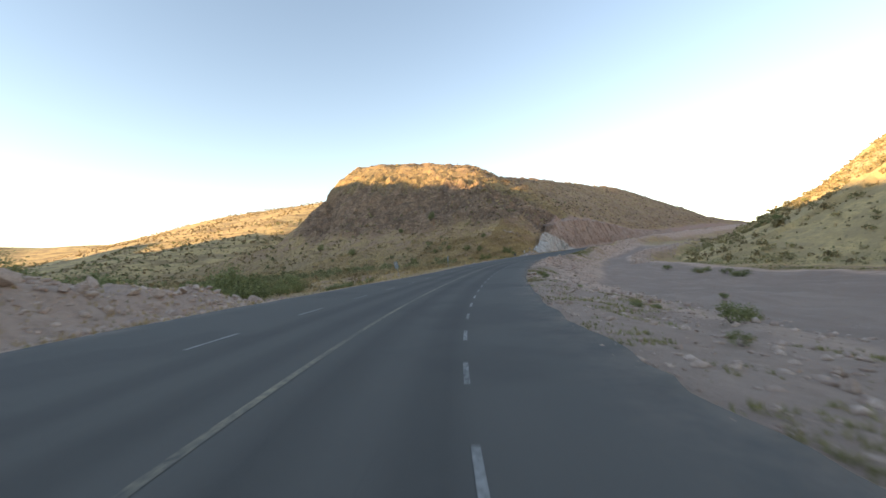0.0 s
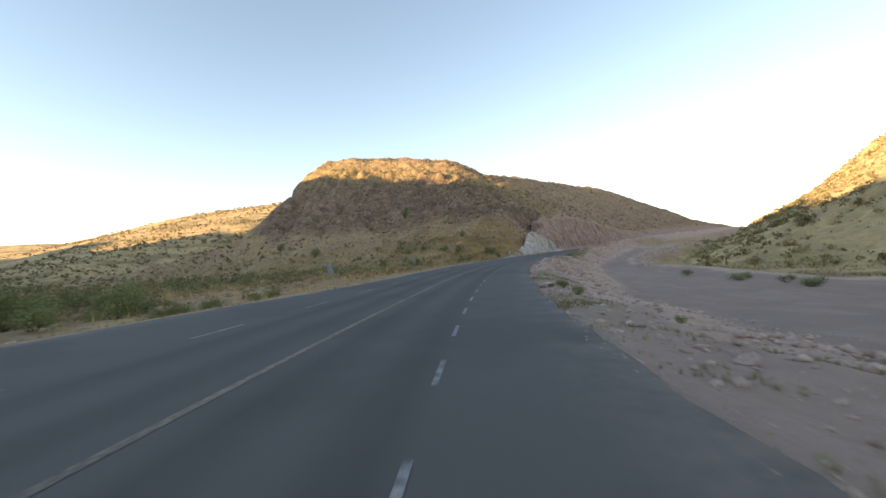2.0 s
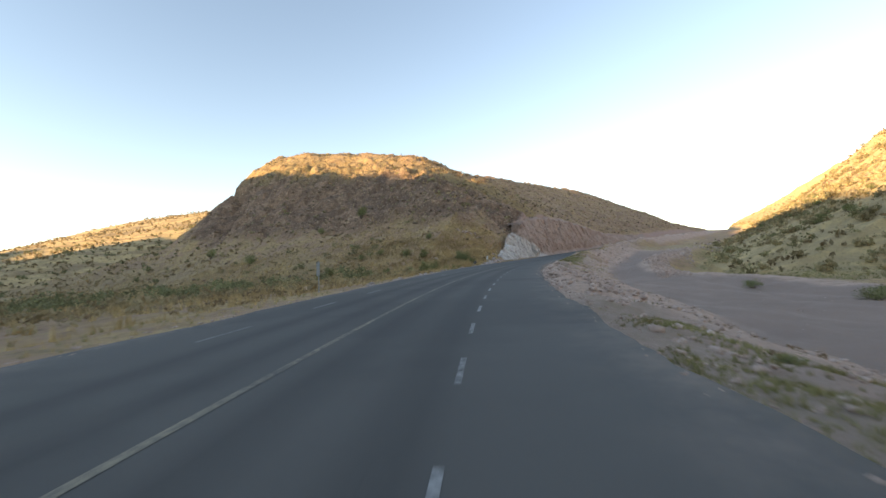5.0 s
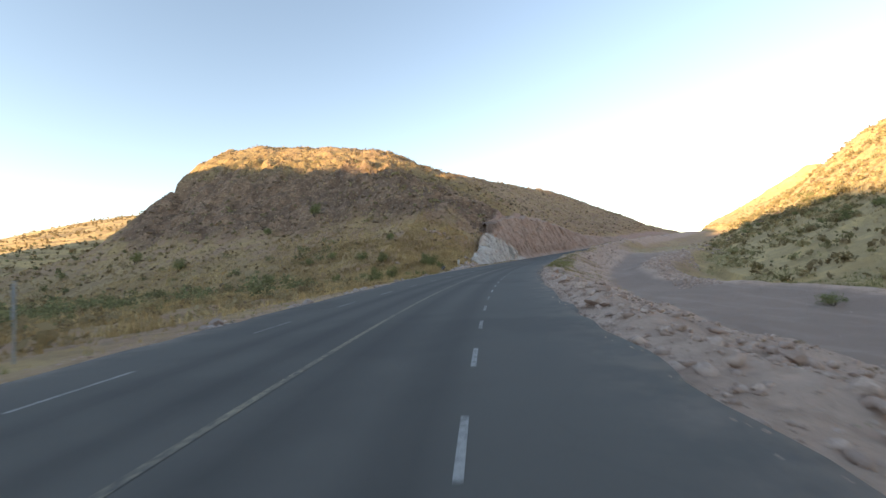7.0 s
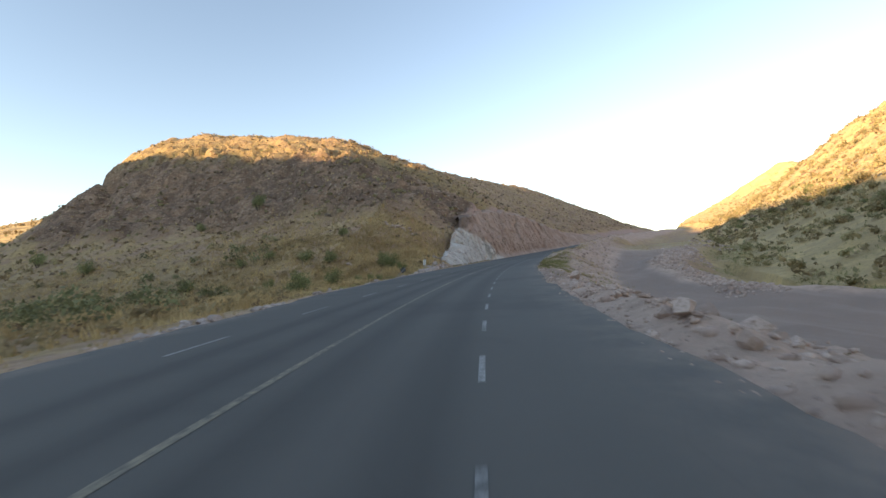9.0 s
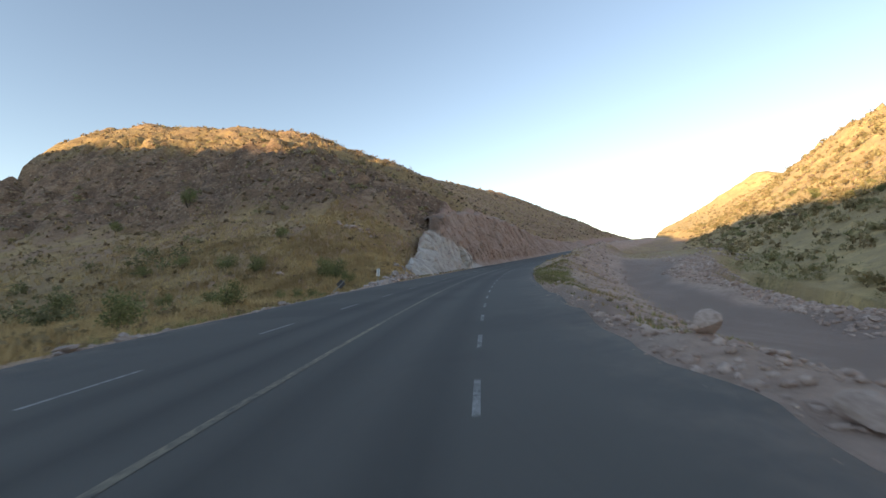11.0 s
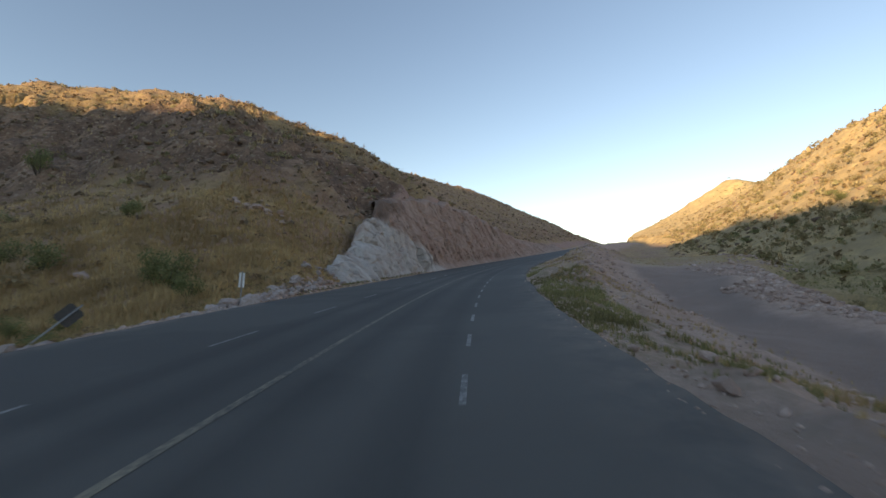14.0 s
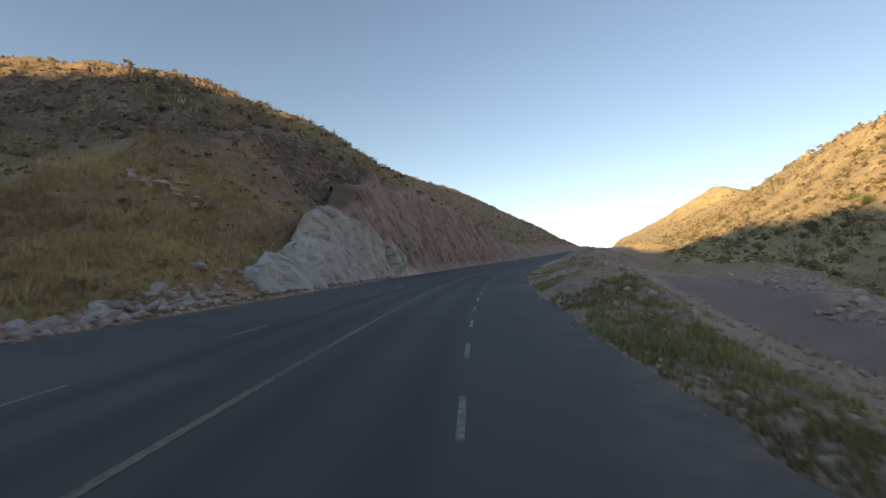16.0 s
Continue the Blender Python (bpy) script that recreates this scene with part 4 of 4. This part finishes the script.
P_, Q_ = strewn_xy(22000, 90, 330, 60, 400, lambda w, s, d, x, y: w["east"] * (0.2 + 0.8 * clump(x, y, 16, 117)), 0.35, 1.1, 1.2)
scatter_mesh("ridge_grass", P_, Q_, COARSE, STRAW, "dry golden bunch grass on the ridge", "grass")

P_, Q_ = joined(clumped(17000, 136, 222, 6.4, 10, 0.07, 0.2, 3.4, 131), clumped(9000, 140, 172, 6.6, 11.0, 0.09, 0.28, 3.6, 139), clumped(2500, 116, 150, 7.5, 16, 0.08, 0.26, 3, 141), strewn_xy(16000, 52, 100, 60, 165, lambda w, s, d, x, y: w["green"] * (d > 25), 0.15, 0.5), clumped(14000, 34, 76, 6.4, 11, 0.04, 0.15, 5, 133), clumped(12000, 0, 34, 6.6, 16, 0.04, 0.17, 4, 135), strewn_left(350, 0, 100, 0.5, 4, 0.06, 0.24, 1.6), strewn_left(2600, 158, 205, 0.1, 0.9, 0.05, 0.2, 1.6), strewn_left(1500, 118, 160, 1.0, 5, 0.1, 0.35, 1.6))
scatter_mesh("verge_grass", P_, Q_, COARSE, OLIVE, "green and drying weeds on the road verge", "grass")


def leaf_cloud(seed, leaves, size, squash, lobes):
    """Points and quads of many small leaf clumps in a few overlapping lobes with an uneven outline."""
    g = np.random.default_rng(seed)
    centre = g.uniform(-0.55, 0.55, (lobes, 3)) * (1, 1, 0.5) + (0, 0, 0.55)
    radius = g.uniform(0.28, 0.6, lobes)
    k = g.integers(0, lobes, leaves)
    way = g.normal(size=(leaves, 3))
    way /= np.linalg.norm(way, axis=1)[:, None]
    p = centre[k] + way * (radius[k] * g.random(leaves) ** 0.45)[:, None] * (1, 1, squash)
    p[:, 2] = np.abs(p[:, 2]) + 0.03
    u = g.normal(size=(leaves, 3))
    u /= np.linalg.norm(u, axis=1)[:, None]
    v = np.cross(u, way)
    v /= np.linalg.norm(v, axis=1)[:, None] + 1e-6
    s = size * g.uniform(0.5, 1.3, leaves)[:, None]
    q = np.stack([p - u * s, p + v * s * 0.55, p + u * s, p - v * s * 0.55], 1).reshape(-1, 3)
    return q, np.arange(leaves * 4).reshape(-1, 4)


def stems(bm, seed, count, height, thick):
    g = random.Random(seed)
    for i in range(count):
        a = g.uniform(0, 6.283)
        at = Vector((0.06 * math.cos(a), 0.06 * math.sin(a), -0.08))
        way = Vector((math.cos(a) * g.uniform(0.2, 0.7), math.sin(a) * g.uniform(0.2, 0.7), 1.0)).normalized()
        r, ring = thick, None
        for j in range(5):
            side = way.orthogonal().normalized()
            up = way.cross(side)
            now = [bm.verts.new(at + (side * math.cos(b) + up * math.sin(b)) * r) for b in (0, 2.094, 4.189)]
            if ring:
                for m_ in range(3):
                    bm.faces.new((ring[m_], ring[(m_ + 1) % 3], now[(m_ + 1) % 3], now[m_]))
            ring = now
            at = at + way * height / 4.5
            way = (way + Vector((g.uniform(-0.35, 0.35), g.uniform(-0.35, 0.35), g.uniform(-0.1, 0.2)))).normalized()
            r *= 0.68


def make_shrub(seed, leaves, size, squash, lobes, leaf, label):
    root = tagged(new("shrub"), label, "shrub", "hillside shrubs")
    bm = bmesh.new()
    stems(bm, seed, 6, 0.95, 0.035)
    part("stem", bm, BARK, root, "thin grey-brown woody stem")
    v, f = leaf_cloud(seed, leaves, size, squash, lobes)
    crown = mesh_ob("foliage", v, f, leaf, flat=True)
    crown.parent = root
    return root


BARK = plain_material("bark", (0.10, 0.075, 0.055), 0.9)
GREEN = leaf_material("green_leaves", (0.19, 0.225, 0.09), (0.36, 0.38, 0.175))
DUSKY = leaf_material("dusky_leaves", (0.165, 0.175, 0.085), (0.29, 0.29, 0.15))
GREY = leaf_material("grey_leaves", (0.34, 0.285, 0.155), (0.52, 0.43, 0.24))
DRY = leaf_material("dry_twigs", (0.20, 0.14, 0.088), (0.34, 0.245, 0.15))
OLIVE_LEAF = leaf_material("olive_leaves", (0.29, 0.265, 0.135), (0.46, 0.40, 0.215))
GREEN_SHRUBS = [make_shrub(200 + i, 1400, 0.047, 0.85, 10, GREEN, "round green desert shrub with small leaves") for i in range(3)]
TALL_SHRUBS = [make_shrub(240 + i, 5200, 0.026, 0.95, 15, GREEN, "tall spreading green desert bush with fine leaves") for i in range(2)]
GREY_SHRUBS = [make_shrub(210 + i, 420, 0.11, 0.75, 5, GREY, "grey-green scrub bush on the dry slope") for i in range(4)]
used = set()


def put_shrub(kinds, x, y, size, tall=1.0, group=""):
    kind = kinds[rng.randrange(len(kinds))]
    m = Matrix.LocRotScale((x, y, ground_at(x, y) - 0.05), Euler((0, 0, rng.uniform(0, 6.28))), None)
    if kind.name in used:
        ob = copy_thing(kind, m)
    else:
        ob = kind
        used.add(kind.name)
        ob.matrix_basis = m
    ob.scale = (size * rng.uniform(0.85, 1.2), size * rng.uniform(0.85, 1.2), size * tall * rng.uniform(0.85, 1.15))
    if group:
        ob["group"] = group
    return ob


# low scrub strewn over the slopes
SCRUB = [leaf_cloud(300 + i, 11, 0.46, 0.7, 3) for i in range(5)]
FINE_SCRUB = [leaf_cloud(310 + i, 26, 0.21, 0.7, 4) for i in range(5)]
SAGE = leaf_material("sage_leaves", (0.28, 0.215, 0.12), (0.44, 0.345, 0.20))
P_, Q_ = joined(strewn_xy(3600, -110, 14, 62, 235, lambda w, s, d, x, y: (d < -left_edge(s) - 4) * (1 - w["crag"]) * (0.1 + 0.9 * clump(x, y, 17, 153)), 0.25, 1.3, 2.0),
                strewn_xy(1300, -110, 5, 45, 120, lambda w, s, d, x, y: (d < -left_edge(s) - 4) * 0.7 * clump(x, y, 12, 171), 0.25, 0.9, 1.6))
scatter_mesh("low_scrub", P_, Q_, FINE_SCRUB, SAGE, "low grey-green scrub beside the road", "scrub")
P_, Q_ = joined(strewn_xy(4200, -620, -60, 330, 790, lambda w, s, d, x, y: 0.15 + 0.85 * clump(x, y, 45, 129), 0.7, 2.8, 1.6),
                strewn_xy(3000, -260, -50, 90, 400, lambda w, s, d, x, y: (0.25 + 0.75 * clump(x, y, 28, 163)) * (1 - w["crag"]), 0.4, 1.6, 1.6),
                strewn_xy(7500, -150, 240, 150, 440, lambda w, s, d, x, y: (d < -13) * (0.08 + 0.92 * clump(x, y, 13, 121)) * (1 - w["cut"]), 0.15, 0.9, 2.4),
                strewn_xy(2600, 95, 330, 60, 400, lambda w, s, d, x, y: w["east"] * (0.3 + 0.7 * clump(x, y, 26, 123)), 0.35, 1.2, 1.8),
                strewn_xy(2600, 62, 215, 60, 280, lambda w, s, d, x, y: w["foot"] * (0.15 + 0.85 * clump(x, y, 15, 165)), 0.3, 1.2, 1.8))
scatter_mesh("low_scrub", P_, Q_, SCRUB, SAGE, "low grey-green scrub dotting the far slopes", "scrub")
P_, Q_ = joined(strewn_xy(3600, -90, 40, 60, 215, lambda w, s, d, x, y: (d < -left_edge(s) - 3) * (0.1 + 0.9 * clump(x, y, 11, 159)), 0.12, 0.7, 2.2),
                strewn(420, 60, 215, 9, 16, 0.08, 0.26), strewn_left(300, 110, 172, 1.0, 5, 0.12, 0.4))
scatter_mesh("dry_scrub", P_, Q_, FINE_SCRUB, DRY, "low brown dead scrub beside the road", "scrub")
P_, Q_ = strewn_xy(9000, -150, 240, 170, 440, lambda w, s, d, x, y: (d < -13) * (0.08 + 0.92 * clump(x, y, 11, 127)) * (1 - w["cut"]), 0.15, 0.85, 2.2)
P_, Q_ = joined((P_, Q_), strewn_xy(2600, -70, 75, 205, 310, lambda w, s, d, x, y: w["crest"] * (0.15 + 0.85 * clump(x, y, 7, 169)), 0.25, 0.9, 1.8))
scatter_mesh("dry_scrub", P_, Q_, SCRUB, DRY, "low brown dead scrub dotting the far slopes", "scrub")

# shrubs that stand out on the slope beside the road
for x, y, size in ((22.8, 156.0, 1.8), (21.7, 157.2, 1.6), (9.2, 167.0, 1.7), (13.8, 139.2, 1.5), (11.0, 126.8, 1.4), (13.4, 163.4, 1.7), (-11, 171, 1.8), (9.7, 155.0, 1.2), (4.3, 158.5, 1.3), (2.4, 173.4, 1.6), (-4.5, 207.5, 2.7), (16.0, 174.2, 1.7), (-2.6, 174.5, 1.3),
                   (-40, 201, 2.4), (18.9, 146.4, 0.8), (20.3, 147.9, 0.7), (17.5, 147.6, 0.9), (-59, 219, 2.6), (-19, 211, 1.8), (24.2, 153.6, 1.0)):
    put_shrub(GREEN_SHRUBS, x, y, size, 1.35)
# green thicket left of the road near the start
for _ in range(66):
    s = rng.uniform(31, 50)
    near = float(interp(s, [33, 42, 54], [24, 17, 18]))
    d = -rng.uniform(near, 46)
    x, y = beside(s, d)
    put_shrub(GREEN_SHRUBS, x, y, rng.uniform(1.5, 2.9) * float(interp(s, [36, 46], [1, 0.55])), rng.uniform(1.0, 1.25), "roadside thicket")
for _ in range(14):
    s = rng.uniform(34, 46)
    x, y = beside(s, -rng.uniform(15, 26))
    put_shrub(GREEN_SHRUBS, x, y, rng.uniform(1.0, 1.9) * float(interp(s, [35, 44], [1, 0.55])), 1.0, "roadside thicket")
for _ in range(12):
    x, y = beside(rng.uniform(41, 52), -rng.uniform(10.6, 13))
    put_shrub(GREEN_SHRUBS, x, y, rng.uniform(0.45, 0.9), 0.8, "roadside thicket")
for x, y, size, tall in ((-33.0, 34.0, 4.0, 1.3), (-39, 41, 3.4, 1.1), (-30, 40, 3.0, 1.0), (-27, 36, 2.6, 1.0), (-36, 36, 3.4, 1.2)):
    put_shrub(TALL_SHRUBS, x, y, size, tall, "roadside thicket")
# scrub on the hill, the west slope and the east ridge
FAR_SHRUBS = [leaf_cloud(330 + i, 52, 0.21, 0.8, 6) for i in range(5)]
ROUND_SHRUBS = [leaf_cloud(340 + i, 170, 0.09, 0.85, 7) for i in range(5)]
P_, Q_ = joined(strewn_xy(100, -100, -10, 56, 140, lambda w, s, d, x, y: 1.0 * (d < -20), 0.8, 2.2, 1.4), strewn_xy(90, -75, -18, 120, 185, lambda w, s, d, x, y: 1.0 * (d < -20), 0.8, 2.2, 1.4), strewn_xy(75, -72, 2, 96, 188, lambda w, s, d, x, y: (d < -18) * (1 - w["crag"]), 1.3, 2.5, 1.0),
                strewn_xy(110, -110, 14, 88, 205, lambda w, s, d, x, y: (d < -16) * (1 - 0.7 * w["crag"]), 0.6, 1.7, 1.4))
scatter_mesh("hillside_shrubs", P_, Q_, ROUND_SHRUBS, DUSKY, "round green shrubs dotting the lower slope", "shrubs")
P_, Q_ = strewn_xy(1500, -330, -70, 150, 470, lambda w, s, d, x, y: (0.2 + 0.8 * clump(x, y, 35, 167)) * (1 - w["crag"]), 0.8, 2.6, 1.5)
scatter_mesh("hillside_shrubs", P_, Q_, FAR_SHRUBS, DUSKY, "green bushes spread over the valley slope", "shrubs")
P_, Q_ = joined(strewn_xy(130, -110, 14, 70, 205, lambda w, s, d, x, y: 1.0 * (d < -16), 0.6, 1.7, 1.4),
                strewn_xy(230, -150, 40, 110, 320, lambda w, s, d, x, y: 1.0 * (d < -24), 0.6, 1.7, 1.4))
scatter_mesh("hillside_shrubs", P_, Q_, ROUND_SHRUBS, GREY, "grey-green scrub bushes on the dry slope", "shrubs")
P_, Q_ = strewn_xy(8200, 66, 270, 70, 330, lambda w, s, d, x, y: (w["east"] > 0.6) * (0.55 + 0.45 * clump(x, y, 24, 151)) * (1 - 0.25 * smooth(x - 0.75 * (y - 150), 120, 175)) * 0.6, 0.5, 2.1, 1.5)
P_, Q_ = joined((P_, Q_), strewn_xy(900, 262, 430, 290, 450, lambda w, s, d, x, y: (w["east"] > 0.6) * (0.4 + 0.6 * clump(x, y, 20, 155)), 0.4, 1.5, 1.8))
order = gen.permutation(len(P_))
P_, Q_ = P_[order], Q_[order]
half = len(P_) // 2
scatter_mesh("ridge_shrubs", P_[:half], Q_[:half], FAR_SHRUBS, GREY, "grey-green shrubs dotting the ridge slope", "shrubs")
scatter_mesh("ridge_shrubs", P_[half:], 0.85 * Q_[half:], FAR_SHRUBS, OLIVE_LEAF, "dark green shrubs dotting the ridge slope", "shrubs")
x_, y_ = gen.uniform(8, 66, 150), gen.uniform(216, 292, 150)
scatter_mesh("crest_shrubs", np.stack([x_, y_, land(x_, y_)[0] - 0.1], -1), 0.35 + 1.1 * gen.random(150) ** 1.6, FAR_SHRUBS, DRY, "dry brown shrubs along the hill crest", "shrubs")
STALKS = [tuft_shape(50 + i, 9, 0.25, 0.022) for i in range(4)]
x_, y_ = gen.uniform(14, 90, 640), gen.uniform(205, 300, 640)
ok = beside_road(x_, y_)[1] < -26
x_, y_ = x_[ok], y_[ok]
scatter_mesh("dead_stalks", np.stack([x_, y_, land(x_, y_)[0] - 0.1], -1), 0.8 + 1.5 * gen.random(len(x_)) ** 1.5, STALKS, DRY, "thin leafless dead stalks along the hill crest", "stalks")
P_, Q_ = strewn_xy(1500, -60, 90, 165, 300, lambda w, s, d, x, y: w["crag"] * (0.2 + 0.8 * clump(x, y, 12, 157)) * 0.7, 0.3, 1.3, 1.8)
scatter_mesh("crag_shrubs", P_, Q_, FAR_SHRUBS, OLIVE_LEAF, "small dark shrubs growing between the crags", "shrubs")
for _ in range(60):
    u = rng.uniform(0, 1)
    x, y = 76 + 70 * u + rng.uniform(0, 26), 122 + 100 * u + rng.uniform(-14, 2)
    put_shrub(GREEN_SHRUBS if rng.random() < 0.6 else GREY_SHRUBS, x, y, rng.uniform(0.8, 2.1), 0.95, "shrubs at the foot of the ridge")
for s, d, size in ((20, 13.8, 1.0), (21, 15, 0.7), (26, 11.8, 0.6), (27, 13, 0.5), (46, 8.3, 0.5), (44, 8.0, 0.4), (13, 10.5, 0.45), (38, 10.5, 0.35), (35, 19.8, 0.6), (79, 36, 1.2), (82, 37.5, 1.5), (86, 36.5, 1.2), (98, 35, 1.6), (100, 36.5, 1.2), (49, 7.9, 0.65), (52, 8.3, 0.4), (115, 31, 1.2), (60, 9.5, 0.4)):
    x, y = beside(s, d)
    put_shrub(GREEN_SHRUBS, x, y, size, 0.8, "bushes round the dirt lot")


# ---- curve markers ----
def curve_marker(s, d, turn, tilt, face, label, size=1.0, width=0.13):
    x, y = beside(s, d)
    root = tagged(new("curve_marker"), label, "road sign", "curve markers")
    root.matrix_basis = pose(x, y, ground_at(x, y) - 0.05, 0, tilt, turn)
    root.scale = (size, size, size)
    bm = bmesh.new()
    bmesh.ops.create_cube(bm, size=1.0, matrix=Matrix.Translation((0, 0, 0.95)) @ Matrix.Diagonal((0.06, 0.045, 2.1, 1)))
    bmesh.ops.bevel(bm, geom=bm.edges[:], offset=0.008, segments=1, affect="EDGES")
    part("post", bm, GALVANISED, root, "thin galvanised steel post")
    for side in (-0.05 - width / 2, 0.05 + width / 2):
        bm = bmesh.new()
        bmesh.ops.create_cube(bm, size=1.0, matrix=Matrix.Translation((side, -0.035, 1.5)) @ Matrix.Diagonal((width, 0.012, 0.85, 1)))
        bmesh.ops.bevel(bm, geom=bm.edges[:], offset=0.004, segments=1, affect="EDGES")
        part("panel", bm, face, root)
    return root


GALVANISED = plain_material("galvanised_steel", (0.36, 0.37, 0.38), 0.55, 0.6)
SIGN_WHITE = plain_material("sign_white", (0.80, 0.80, 0.78), 0.5, 0.0, (0.62, 0.60, 0.57))
SIGN_BACK = plain_material("sign_back", (0.30, 0.33, 0.36), 0.6, 0.3)
curve_marker(60.0, -10.85, -8, -13, SIGN_BACK, "bare grey back of a two-panel curve marker on a leaning post", 1.1, 0.17)
curve_marker(79.4, -8.75, -52, 2, SIGN_BACK, "grey curve marker turned edge-on in dry grass", 1.1)
curve_marker(152.8, -10.6, -28, 5, SIGN_WHITE, "white two-panel curve marker on a leaning post")


# ---- leaning sign ----
def leaning_sign(s, d, lean):
    x, y = beside(s, d)
    turn = float(interp(s, RS, RT))
    wx, wy = 0.65 * math.sin(turn) + 0.76 * math.cos(turn), 0.65 * math.cos(turn) - 0.76 * math.sin(turn)
    root = tagged(new("road_sign"), "dark blank back of a leaning road sign on a post", "road sign")
    root.matrix_basis = pose(x, y, ground_at(x, y) - 0.1, 0, lean, math.degrees(math.atan2(wy, wx)))
    bm = bmesh.new()
    bmesh.ops.create_cube(bm, size=1.0, matrix=Matrix.Translation((0, 0, 1.1)) @ Matrix.Diagonal((0.06, 0.05, 2.3, 1)))
    bmesh.ops.bevel(bm, geom=bm.edges[:], offset=0.008, segments=1, affect="EDGES")
    part("post", bm, GALVANISED, root, "pale galvanised steel post")
    bm = bmesh.new()
    bmesh.ops.create_cube(bm, size=1.0, matrix=Matrix.Translation((0, 0.04, 1.75)) @ Matrix.Diagonal((0.58, 0.012, 0.66, 1)))
    bmesh.ops.bevel(bm, geom=[e for e in bm.edges if abs((e.verts[0].co - e.verts[1].co).y) > 0.005], offset=0.05, segments=3, affect="EDGES")
    part("panel", bm, SIGN_DARK, root, "dark grey sign panel seen from behind")
    return root


SIGN_DARK = plain_material("sign_dark", (0.075, 0.072, 0.07), 0.75, 0.0, (0.12, 0.10, 0.085))
leaning_sign(141.2, -11.15, 48)
for s, d, size in ((143.2, -12.6, 0.8), (140.2, -12.4, 0.6)):
    x, y = beside(s, d)
    put_shrub(GREEN_SHRUBS, x, y, size, 0.9)
